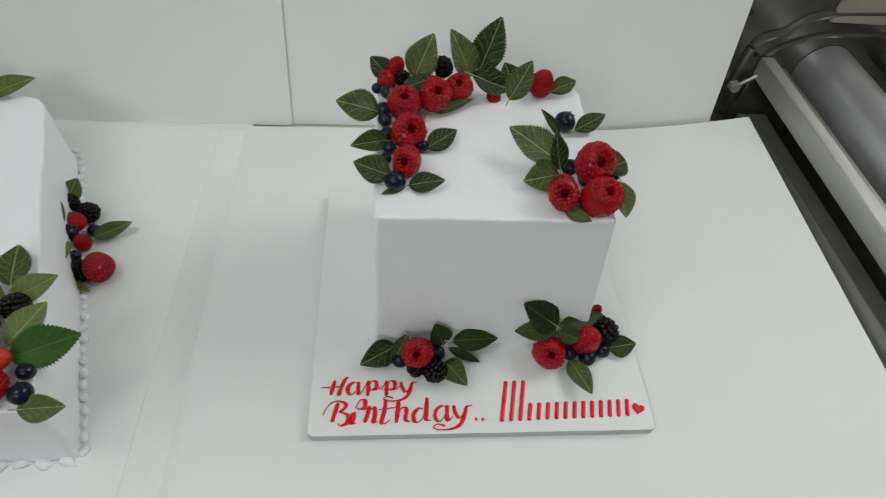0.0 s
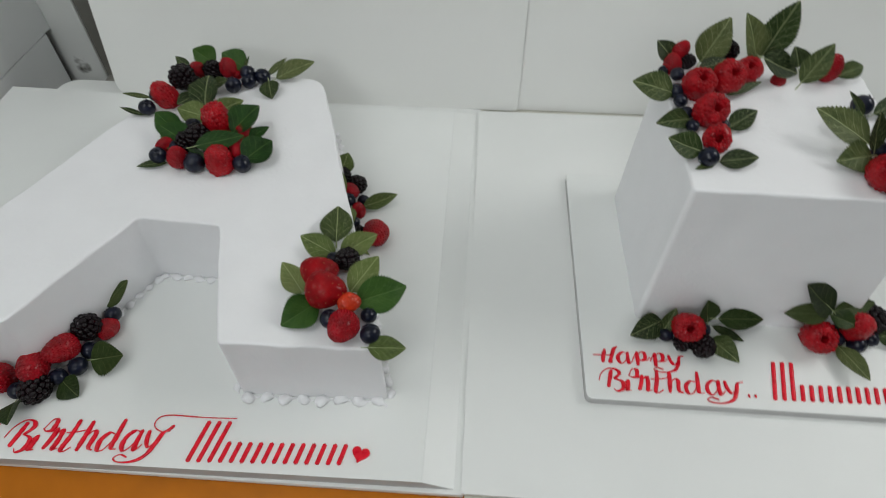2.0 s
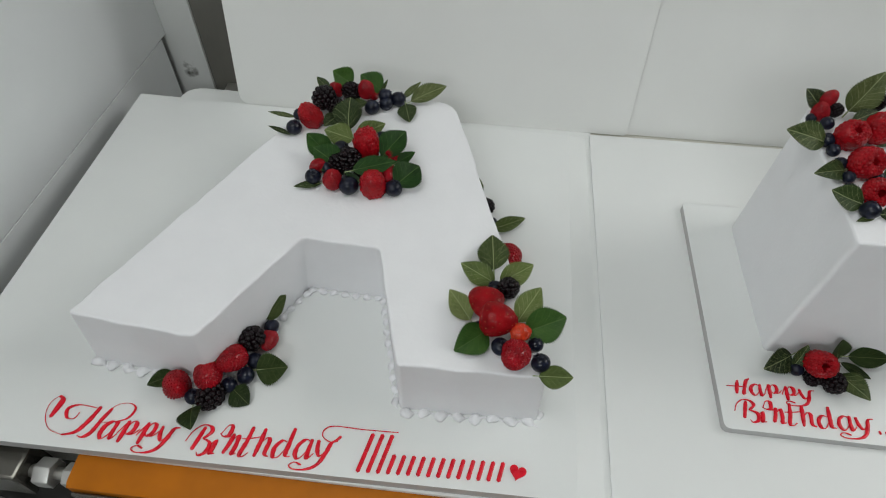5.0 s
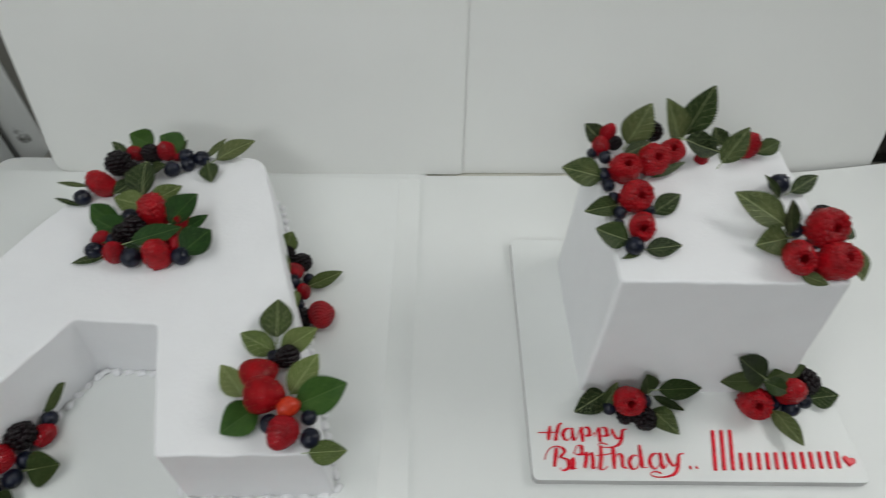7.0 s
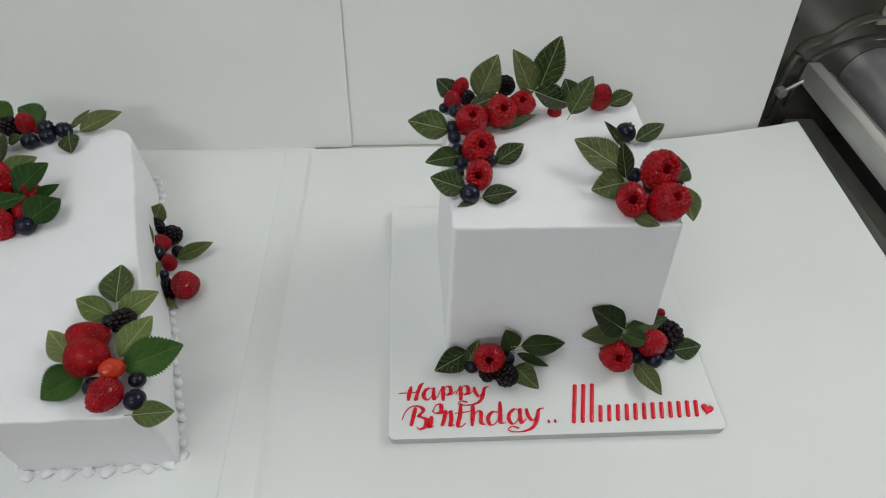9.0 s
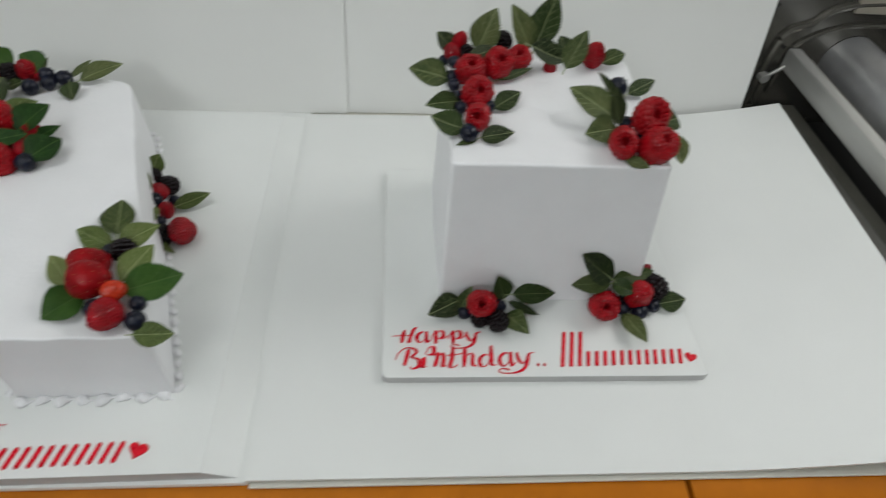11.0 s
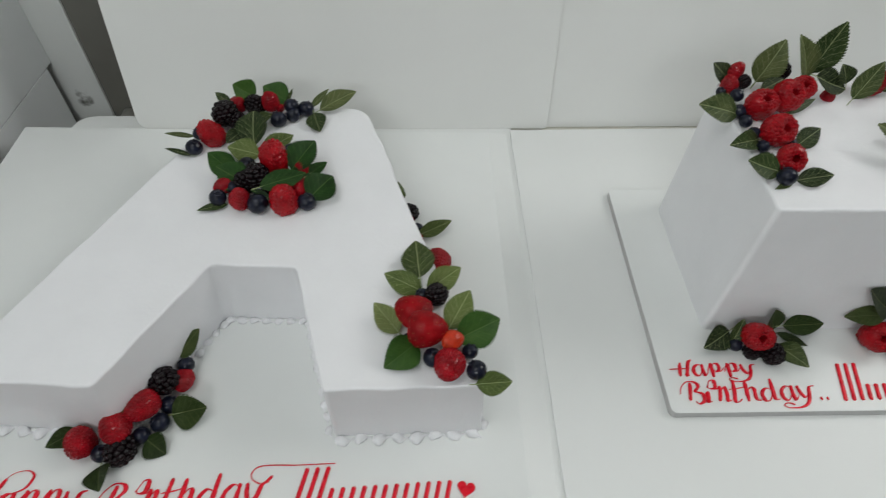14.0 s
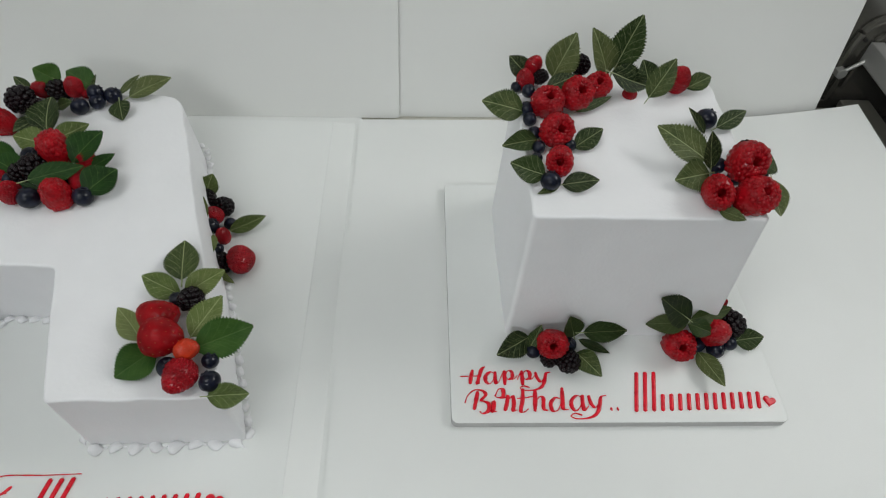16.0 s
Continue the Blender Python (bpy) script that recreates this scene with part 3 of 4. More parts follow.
RASP_MESH, RASP_CORE, TIP_MESH, TIP_CORE, BLACK_MESH = [], [], [], [], []
for seed in range(4):
    squash = (1.0, 0.94, 1.06, 1.0)[seed]
    bm = bmesh.new()
    drupelets(bm, [(r, z * squash, n) for r, z, n in ((0.19, 0.36, 10), (0.285, 0.40, 14), (0.375, 0.335, 18), (0.422, 0.22, 20), (0.438, 0.09, 21), (0.438, -0.05, 21), (0.415, -0.18, 19), (0.365, -0.30, 16), (0.28, -0.40, 13), (0.18, -0.46, 8), (0.07, -0.49, 4))], 0.084, 0.018, seed + 10)
    lumpy(bm, seed)
    RASP_MESH.append(mesh_of("raspberry", bm, RASP))
    bm = bmesh.new()
    lathe(bm, [(r * 1.010, z * squash * 1.010) for r, z in ((0.05, -0.555), (0.16, -0.535), (0.31, -0.45), (0.432, -0.29), (0.496, -0.09), (0.496, 0.12), (0.447, 0.32), (0.37, 0.415), (0.28, 0.445), (0.21, 0.40), (0.17, 0.30), (0.14, 0.14), (0.11, -0.05), (0.02, -0.12))], 28)
    lumpy(bm, seed)
    RASP_CORE.append(mesh_of("hollow", bm, RASP))
    # lying berry with a rounded tip and fine beads
    tip = [(0.47 * math.cos(a) ** (0.75 if a > 0 else 1.25), (0.38 if a > 0 else 0.58) * math.sin(a)) for a in [radians(-86 + 12.3 * k) for k in range(15)]]
    bm = bmesh.new()
    drupelets(bm, [(r * 0.962, z * 0.972, max(3, round(r * 62))) for r, z in tip[1:-1]], 0.046, 0.008, seed + 50)
    lumpy(bm, seed + 7)
    TIP_MESH.append(mesh_of("raspberry", bm, RASP_DEEP))
    bm = bmesh.new()
    lathe(bm, tip, 28)
    lumpy(bm, seed + 7)
    TIP_CORE.append(mesh_of("flesh", bm, RASP_DEEP))
    bm = bmesh.new()
    drupelets(bm, ((0.12, 0.46, 4), (0.28, 0.36, 9), (0.38, 0.20, 12), (0.42, 0.02, 13), (0.40, -0.17, 12), (0.31, -0.33, 10), (0.16, -0.43, 6)), 0.125, 0.02, seed + 30)
    bmesh.ops.create_uvsphere(bm, u_segments=14, v_segments=9, radius=0.40)
    BLACK_MESH.append(mesh_of("blackberry", bm, BLACKB))

bm = bmesh.new()
lathe(bm, [(0.5 * math.cos(a) if abs(a) < 1.5 else 0.02, 0.46 * math.sin(a)) for a in [radians(-88 + 11 * k) for k in range(15)]] + [(0.19, 0.43), (0.15, 0.40), (0.05, 0.39)], 24)
BLUE_MESH = mesh_of("blueberry", bm, BLUEB)
bm = bmesh.new()
for j in range(5):
    a = 2 * math.pi * j / 5
    u, v = Vector((math.cos(a), math.sin(a), 0)), Vector((-math.sin(a), math.cos(a), 0))
    pts = [u * 0.13 - v * 0.09, u * 0.13 + v * 0.09, u * 0.25]
    lo = [bm.verts.new(p + Vector((0, 0, z))) for p, z in zip(pts, (0.41, 0.41, 0.47))]
    hi = [bm.verts.new(p + Vector((0, 0, z))) for p, z in zip(pts, (0.45, 0.45, 0.49))]
    bm.faces.new(lo[::-1])
    bm.faces.new(hi)
    for i in range(3):
        bm.faces.new((lo[i], lo[(i + 1) % 3], hi[(i + 1) % 3], hi[i]))
CROWN = mesh_of("crown", bm, BLUE_CROWN)


def strawberry_meshes():
    """A strawberry, broad at the shoulder and tapering to its tip, and its seeds set in small pits."""
    line = [(0.10, -0.46), (0.34, -0.43), (0.46, -0.30), (0.49, -0.12), (0.46, 0.08), (0.38, 0.27), (0.27, 0.42), (0.15, 0.52), (0.04, 0.56)]
    seeds = []
    for k, ((r0, z0), (r1, z1)) in enumerate(zip(line[1:], line[2:])):
        r, z = (r0 + r1) / 2, (z0 + z1) / 2
        n = max(3, round(r * 24))
        for j in range(n):
            t = 2 * math.pi * (j + 0.5 * (k % 2)) / n + random.uniform(-0.08, 0.08)
            seeds.append(Vector((r * math.cos(t), r * math.sin(t), z + random.uniform(-0.015, 0.015))))
    fine = []
    for (r0, z0), (r1, z1) in zip(line, line[1:]):
        fine += [(r0 + (r1 - r0) * f / 4, z0 + (z1 - z0) * f / 4) for f in range(4)]
    bm = bmesh.new()
    lathe(bm, fine + [line[-1]], 64)
    for v in bm.verts:
        near = min((v.co - q).length for q in seeds)
        v.co *= 1.02 - 0.055 * math.exp(-(near / 0.045) ** 2) + 0.02 * math.sin(5 * v.co.x + 4 * v.co.z)
    flesh = mesh_of("strawberry", bm, STRAW)
    bm = bmesh.new()
    for q in seeds:
        bmesh.ops.create_icosphere(bm, subdivisions=1, radius=1.0, matrix=Matrix.Translation(q * 0.985) @ Matrix.Diagonal((0.012, 0.012, 0.020, 1)))
    return flesh, mesh_of("seeds", bm, SEEDS)


STRAW_MESH, SEED_MESH = strawberry_meshes()
PALE_MESH = STRAW_MESH.copy()
PALE_MESH.materials[0] = PALE_BERRY


def placed(ob, at, axis, size, spin, stretch=1.0):
    q = Vector(axis).normalized().to_track_quat("Z", "Y").to_matrix().to_4x4()
    ob.matrix_world = Matrix.Translation(at) @ q @ pose(0, 0, 0, 0, 0, spin) @ Matrix.Diagonal((size, size, size * stretch, 1))
    return ob


def raspberry(at, size, facing="h"):
    """A raspberry: facing h shows its hollow, u stands tip up, s lies with its tip to the side."""
    k = count["raspberry"]
    count["raspberry"] += 1
    j = Vector((math.sin(k * 2.4), math.cos(k * 1.7), math.sin(k * 3.1))) * 0.22
    axis = {"h": Vector((0.02, -0.62, 0.75)) + j * 1.3, "u": Vector((0, 0.1, -1)) + j, "s": Vector((0.5 * math.sin(k * 1.9), 0.85, -0.35)) + j}[facing]
    coarse = facing == "h" or (facing == "u" and size > 0.0235)
    ob = placed(new("raspberry", (RASP_MESH if coarse else TIP_MESH)[k % 4]), at, axis, size * 1.02, k * 47, 1.0 if facing == "h" else 1.15)
    ob.matrix_world = ob.matrix_world @ Matrix.Diagonal((1.0, (0.86, 0.97, 0.91, 1.0, 0.88)[k % 5], 1.0, 1.0))
    core = new("hollow" if facing == "h" else "flesh", RASP_CORE[k % 4]) if coarse else new("flesh", TIP_CORE[k % 4])
    core.parent = ob
    return tagged(ob, "glossy red glazed raspberry " + ("with open hollow beside dark berries" if facing == "h" else "lying among dark berries and leaves"), "raspberry", "raspberries on the cakes")


def strawberry(at, size, axis, pale=False):
    k = count["strawberry"]
    count["strawberry"] += 1
    ob = placed(new("strawberry", PALE_MESH if pale else STRAW_MESH), at, axis, size * 0.98, k * 50)
    seeds = new("seeds", SEED_MESH)
    seeds.parent = ob
    return tagged(ob, "small glossy orange-red strawberry between larger red berries" if pale else "glossy red glazed strawberry lying among dark berries", "strawberry", "strawberries on the cakes")


def blackberry(at, size):
    k = count["blackberry"]
    count["blackberry"] += 1
    ob = placed(new("blackberry", BLACK_MESH[k % 4]), at, (math.sin(k * 2.1), math.cos(k * 1.3), 0.5), size * 1.0, k * 61)
    return tagged(ob, "shiny black blackberry tucked among red berries", "blackberry", "blackberries on the cakes")


def blueberry(at, size):
    k = count["blueberry"]
    count["blueberry"] += 1
    ob = placed(new("blueberry", BLUE_MESH), at, (0.8 * math.sin(k * 2.7), 0.4 * math.cos(k * 1.9) + 0.3, 0.6), size, k * 37)
    crown = new("crown", CROWN)
    crown.parent = ob
    return tagged(ob, "dark blue blueberry with soft bloom and small crown", "blueberry", "blueberries on the cakes")


# berries and leaves on top of the square cake
raspberry((0.0780, 0.2070, 1.0970), 0.0272, "h")
raspberry((0.0810, 0.1730, 1.0960), 0.0270, "h")
raspberry((0.0790, 0.1380, 1.0950), 0.0232, "h")
raspberry((0.1030, 0.2160, 1.1000), 0.0266, "h")
raspberry((0.1250, 0.2320, 1.0970), 0.0235, "h")
raspberry((0.0710, 0.2560, 1.0980), 0.0169, "u")
raspberry((0.0630, 0.2430, 1.0920), 0.0168, "u")
raspberry((0.2010, 0.2450, 1.0950), 0.0232, "u")
raspberry((0.1580, 0.2360, 1.0860), 0.0131, "u")
blackberry((0.1130, 0.2550, 1.1020), 0.0169)
blackberry((0.0770, 0.2470, 1.0940), 0.0129)
blueberry((0.0700, 0.1200, 1.0910), 0.0160)
blueberry((0.0640, 0.2260, 1.0940), 0.0125)
blueberry((0.0610, 0.2070, 1.0900), 0.0132)
blueberry((0.0620, 0.1930, 1.0900), 0.0121)
blueberry((0.0640, 0.1770, 1.0890), 0.0118)
blueberry((0.0660, 0.1600, 1.0890), 0.0111)
blueberry((0.0630, 0.1480, 1.0880), 0.0097)
blueberry((0.0910, 0.1630, 1.0890), 0.0117)
blueberry((0.0550, 0.2380, 1.0890), 0.0098)
blueberry((0.0910, 0.1800, 1.0890), 0.0110)
leaf((0.0870, 0.2440, 1.0960), (0.1020, 0.2520, 1.1350), 0.0227)
leaf((0.1370, 0.2490, 1.0960), (0.1170, 0.2570, 1.1370), 0.0200)
leaf((0.1460, 0.2590, 1.0960), (0.1600, 0.2670, 1.1450), 0.0234)
leaf((0.0660, 0.2510, 1.0920), (0.0490, 0.2600, 1.1060), 0.0159)
leaf((0.0580, 0.2030, 1.0900), (0.0220, 0.2070, 1.0980), 0.0216)
leaf((0.0660, 0.1700, 1.0880), (0.0360, 0.1580, 1.0920), 0.0145)
leaf((0.0670, 0.1270, 1.0900), (0.0390, 0.1320, 1.0980), 0.0179)
leaf((0.0950, 0.1610, 1.0880), (0.1200, 0.1760, 1.0960), 0.0144)
leaf((0.0800, 0.1210, 1.0860), (0.1070, 0.1190, 1.0940), 0.0128)
leaf((0.0780, 0.1210, 1.0850), (0.0600, 0.1120, 1.0850), 0.0051)
leaf((0.1360, 0.2360, 1.1080), (0.1730, 0.2390, 1.0920), 0.0203)
leaf((0.1680, 0.2180, 1.0960), (0.1830, 0.2260, 1.1300), 0.0175)
leaf((0.1730, 0.2420, 1.0960), (0.1660, 0.2500, 1.1120), 0.0160)
leaf((0.2090, 0.2400, 1.0900), (0.2340, 0.2510, 1.0960), 0.0132)
leaf((0.0760, 0.2150, 1.1060), (0.1050, 0.2340, 1.1060), 0.0112)
leaf((0.1030, 0.2040, 1.0900), (0.1380, 0.2240, 1.0920), 0.0066)
raspberry((0.2210, 0.1290, 1.1060), 0.0309, "h")
raspberry((0.1950, 0.1060, 1.0960), 0.0261, "h")
raspberry((0.2220, 0.1010, 1.0970), 0.0285, "h")
blueberry((0.2140, 0.1960, 1.0920), 0.0182)
blackberry((0.2370, 0.1590, 1.0910), 0.0156)
blueberry((0.2080, 0.1410, 1.0900), 0.0134)
blueberry((0.2180, 0.1280, 1.0900), 0.0132)
blueberry((0.2430, 0.1340, 1.0890), 0.0098)
leaf((0.1980, 0.1420, 1.0940), (0.1600, 0.1670, 1.1080), 0.0222)
leaf((0.2040, 0.1720, 1.0960), (0.1860, 0.1800, 1.1160), 0.0065)
leaf((0.1970, 0.1310, 1.0960), (0.1880, 0.1390, 1.1270), 0.0122)
leaf((0.2210, 0.1870, 1.0900), (0.2500, 0.2030, 1.0960), 0.0124)
leaf((0.1970, 0.1300, 1.0920), (0.1680, 0.1220, 1.0920), 0.0210)
leaf((0.2330, 0.1340, 1.0940), (0.2550, 0.1460, 1.0940), 0.0168)
leaf((0.2420, 0.1200, 1.0960), (0.2410, 0.0890, 1.0880), 0.0147)
leaf((0.1960, 0.0960, 1.0870), (0.2150, 0.0870, 1.0860), 0.0084)

# berries and leaves at the foot of the square cake
raspberry((0.0930, 0.0660, 0.9360), 0.0270, "h")
blackberry((0.1090, 0.0550, 0.9220), 0.0212)
blackberry((0.0930, 0.0600, 0.9190), 0.0163)
blueberry((0.0780, 0.0670, 0.9190), 0.0143)
blueberry((0.1120, 0.0720, 0.9230), 0.0144)
leaf((0.0750, 0.0800, 0.9230), (0.0430, 0.0590, 0.9260), 0.0196, 0)
leaf((0.0740, 0.0680, 0.9220), (0.0850, 0.0830, 0.9390), 0.0122, 0)
leaf((0.1180, 0.0800, 0.9240), (0.1080, 0.0830, 0.9550), 0.0177, 1)
leaf((0.1250, 0.0800, 0.9310), (0.1680, 0.0830, 0.9300), 0.0165, 1)
leaf((0.1220, 0.0780, 0.9220), (0.1520, 0.0670, 0.9150), 0.0073, 1)
leaf((0.1190, 0.0660, 0.9180), (0.1360, 0.0380, 0.9260), 0.0175, 0)
raspberry((0.2140, 0.0680, 0.9290), 0.0280, "h")
raspberry((0.2500, 0.0780, 0.9340), 0.0262, "u")
raspberry((0.2690, 0.1140, 0.9310), 0.0110, "u")
blackberry((0.2720, 0.0920, 0.9290), 0.0248)
blueberry((0.2530, 0.0680, 0.9200), 0.0169)
blueberry((0.2690, 0.0760, 0.9190), 0.0150)
blueberry((0.2370, 0.0740, 0.9190), 0.0149)
blackberry((0.2450, 0.0820, 0.9200), 0.0182)
leaf((0.2190, 0.0800, 0.9540), (0.1820, 0.0830, 0.9860), 0.0234, 1)
leaf((0.2190, 0.0800, 0.9490), (0.1820, 0.0830, 0.9420), 0.0154, 1)
leaf((0.2190, 0.0800, 0.9540), (0.2680, 0.0990, 0.9460), 0.0132, 1)
leaf((0.2190, 0.0800, 0.9480), (0.2410, 0.0710, 0.9460), 0.0143, 1)
leaf((0.2760, 0.0790, 0.9180), (0.3010, 0.0790, 0.9260), 0.0172, 0)
leaf((0.2360, 0.0670, 0.9180), (0.2470, 0.0280, 0.9260), 0.0158, 0)

# berries and leaves at the flank of the letter cake
raspberry((-0.2450, 0.2200, 0.9310), 0.0203, "s")
raspberry((-0.2320, 0.1960, 0.9260), 0.0167, "u")
raspberry((-0.2090, 0.1680, 0.9250), 0.0282, "s")
blackberry((-0.2570, 0.2440, 0.9330), 0.0185)
blackberry((-0.2410, 0.2390, 0.9240), 0.0209)
blackberry((-0.2290, 0.1650, 0.9210), 0.0205)
blueberry((-0.2440, 0.2030, 0.9340), 0.0177)
blueberry((-0.2310, 0.2200, 0.9180), 0.0138)
blueberry((-0.2330, 0.1780, 0.9280), 0.0119)
leaf((-0.2590, 0.2450, 0.9320), (-0.2530, 0.2670, 0.9460), 0.0197, 2)
leaf((-0.2470, 0.2030, 0.9420), (-0.2560, 0.2310, 0.9540), 0.0098, 2)
leaf((-0.2300, 0.2100, 0.9180), (-0.1930, 0.2250, 0.9260), 0.0137, 2)
leaf((-0.2360, 0.1850, 0.9420), (-0.2320, 0.1610, 0.9420), 0.0086, 2)
leaf((-0.2360, 0.1590, 0.9200), (-0.2130, 0.1440, 0.9160), 0.0064, 2)

# berries and leaves at the head of the letter cake
raspberry((-0.4480, 0.2770, 1.0050), 0.0265, "u")
raspberry((-0.4310, 0.3330, 1.0020), 0.0199, "s")
raspberry((-0.3940, 0.3310, 1.0060), 0.0198, "u")
raspberry((-0.3850, 0.3320, 0.9990), 0.0120, "s")
blackberry((-0.4390, 0.3070, 1.0090), 0.0258)
blackberry((-0.4120, 0.3310, 1.0030), 0.0212)
blackberry((-0.4270, 0.3040, 1.0020), 0.0194)
blueberry((-0.4630, 0.2600, 1.0010), 0.0175)
blueberry((-0.3830, 0.3070, 1.0010), 0.0182)
blueberry((-0.3700, 0.3230, 1.0070), 0.0170)
blueberry((-0.3680, 0.3160, 1.0010), 0.0170)
blueberry((-0.3550, 0.3260, 1.0010), 0.0184)
blueberry((-0.4640, 0.2850, 0.9990), 0.0141)
leaf((-0.4030, 0.2670, 0.9970), (-0.4080, 0.3080, 1.0130), 0.0264)
leaf((-0.4130, 0.3420, 1.0050), (-0.4350, 0.3430, 1.0210), 0.0227, 3)
leaf((-0.3760, 0.3340, 1.0050), (-0.4020, 0.3430, 1.0190), 0.0238, 3)
leaf((-0.4370, 0.3260, 1.0050), (-0.4530, 0.3340, 1.0170), 0.0092)
leaf((-0.3410, 0.3290, 0.9970), (-0.3010, 0.3550, 1.0050), 0.0172)
leaf((-0.3510, 0.3310, 0.9990), (-0.3310, 0.3500, 1.0110), 0.0066)
leaf((-0.3450, 0.3160, 1.0030), (-0.3370, 0.2930, 0.9960), 0.0182)
leaf((-0.4670, 0.2800, 0.9990), (-0.5000, 0.2830, 1.0010), 0.0045)
leaf((-0.4650, 0.2530, 0.9960), (-0.4940, 0.2610, 0.9990), 0.0044)
leaf((-0.3770, 0.3280, 1.0050), (-0.3680, 0.3360, 1.0210), 0.0039)
leaf((-0.4180, 0.2920, 0.9990), (-0.4280, 0.2600, 1.0070), 0.0154)
leaf((-0.4070, 0.3080, 0.9990), (-0.3880, 0.3080, 1.0070), 0.0104)

# berries and leaves in the middle of the letter cake
raspberry((-0.4010, 0.1820, 1.0030), 0.0207, "u")
raspberry((-0.3580, 0.1790, 1.0050), 0.0251, "u")
raspberry((-0.3730, 0.2280, 1.0150), 0.0315, "u")
raspberry((-0.3480, 0.2240, 1.0050), 0.0190, "s")
raspberry((-0.4210, 0.2030, 1.0010), 0.0165, "s")
raspberry((-0.3500, 0.2140, 1.0010), 0.0166, "s")
blackberry((-0.3890, 0.2100, 1.0080), 0.0246)
blueberry((-0.4230, 0.1860, 1.0010), 0.0168)
blueberry((-0.3370, 0.1800, 1.0010), 0.0183)
blueberry((-0.3830, 0.1770, 1.0020), 0.0206)
blueberry((-0.4030, 0.2320, 1.0010), 0.0182)
blueberry((-0.3640, 0.2590, 0.9990), 0.0137)
raspberry((-0.3460, 0.1970, 1.0050), 0.0174, "s")
raspberry((-0.3430, 0.2240, 1.0080), 0.0107, "s")
blackberry((-0.4000, 0.2060, 1.0030), 0.0212)
blackberry((-0.3750, 0.2030, 1.0010), 0.0176)
blackberry((-0.3630, 0.1980, 1.0040), 0.0151)
blueberry((-0.4120, 0.2020, 0.9990), 0.0141)
leaf((-0.4140, 0.2230, 0.9970), (-0.4400, 0.2360, 1.0150), 0.0205, 3)
leaf((-0.3970, 0.2030, 1.0030), (-0.4290, 0.2190, 1.0110), 0.0246, 3)
leaf((-0.3940, 0.2510, 0.9990), (-0.4260, 0.2540, 1.0070), 0.0210, 2)
leaf((-0.3920, 0.2550, 0.9990), (-0.3620, 0.2760, 1.0050), 0.0174, 2)
leaf((-0.3550, 0.2150, 1.0090), (-0.3340, 0.2480, 1.0210), 0.0235, 3)
leaf((-0.3420, 0.2110, 1.0050), (-0.3220, 0.2310, 1.0070), 0.0106, 3)
leaf((-0.3790, 0.1820, 1.0190), (-0.3380, 0.2040, 1.0170), 0.0169, 3)
leaf((-0.3350, 0.1820, 1.0030), (-0.3140, 0.2110, 1.0070), 0.0263, 3)
leaf((-0.4140, 0.1820, 0.9960), (-0.4410, 0.1730, 0.9970), 0.0064, 0)
leaf((-0.3710, 0.1800, 1.0050), (-0.3890, 0.1850, 1.0130), 0.0068, 3)

# berries and leaves on the leg of the letter cake
strawberry((-0.2330, 0.0480, 1.0070), 0.0300, (-0.80, 0.25, 0.30))
strawberry((-0.2225, 0.0265, 1.0140), 0.0310, (0.90, -0.15, 0.25))
strawberry((-0.2030, 0.0180, 1.0110), 0.0177, (0.9, 0.1, 0.25), True)
raspberry((-0.2050, 0.0010, 1.0050), 0.0250, "s")
blackberry((-0.2140, 0.0690, 1.0020), 0.0191)
blueberry((-0.2260, 0.0700, 0.9990), 0.0131)
blueberry((-0.2180, 0.0090, 1.0000), 0.0159)
blueberry((-0.1880, 0.0150, 0.9990), 0.0132)
blueberry((-0.1840, -0.0030, 1.0010), 0.0165)
blueberry((-0.2370, 0.0270, 0.9980), 0.0115)
leaf((-0.2280, 0.0910, 0.9970), (-0.2320, 0.1270, 1.0050), 0.0239, 2)
leaf((-0.2260, 0.0770, 0.9960), (-0.2590, 0.0910, 1.0030), 0.0174, 2)
leaf((-0.2220, 0.0770, 0.9970), (-0.1920, 0.0960, 1.0050), 0.0174, 2)
leaf((-0.2450, 0.0340, 0.9970), (-0.2660, 0.0570, 1.0070), 0.0165, 2)
leaf((-0.2050, 0.0320, 1.0050), (-0.1860, 0.0650, 1.0130), 0.0191, 2)
leaf((-0.2000, 0.0220, 1.0050), (-0.1610, 0.0460, 0.9990), 0.0245, 3)
leaf((-0.2300, 0.0230, 1.0010), (-0.2560, 0.0020, 0.9970), 0.0229, 3)
leaf((-0.1850, -0.0130, 0.9970), (-0.1560, -0.0090, 0.9930), 0.0155, 2)

# berries and leaves at the inside of the letter cake
raspberry((-0.5110, -0.0240, 0.9240), 0.0268, "s")
raspberry((-0.4820, -0.0140, 0.9320), 0.0257, "s")
raspberry((-0.4640, 0.0050, 0.9330), 0.0273, "s")
raspberry((-0.4420, 0.0350, 0.9210), 0.0198, "s")
blackberry((-0.4550, 0.0280, 0.9310), 0.0248)
blackberry((-0.4770, -0.0310, 0.9230), 0.0245)
blueberry((-0.4420, 0.0480, 0.9230), 0.0156)
blueberry((-0.4490, 0.0110, 0.9190), 0.0161)
blueberry((-0.4520, -0.0060, 0.9200), 0.0169)
blueberry((-0.4940, -0.0320, 0.9190), 0.0154)
blueberry((-0.4650, -0.0170, 0.9190), 0.0156)
leaf((-0.5200, -0.0110, 0.9180), (-0.5370, -0.0290, 0.9260), 0.0137, 1)
leaf((-0.4730, 0.0050, 0.9420), (-0.4940, -0.0070, 0.9380), 0.0124, 1)
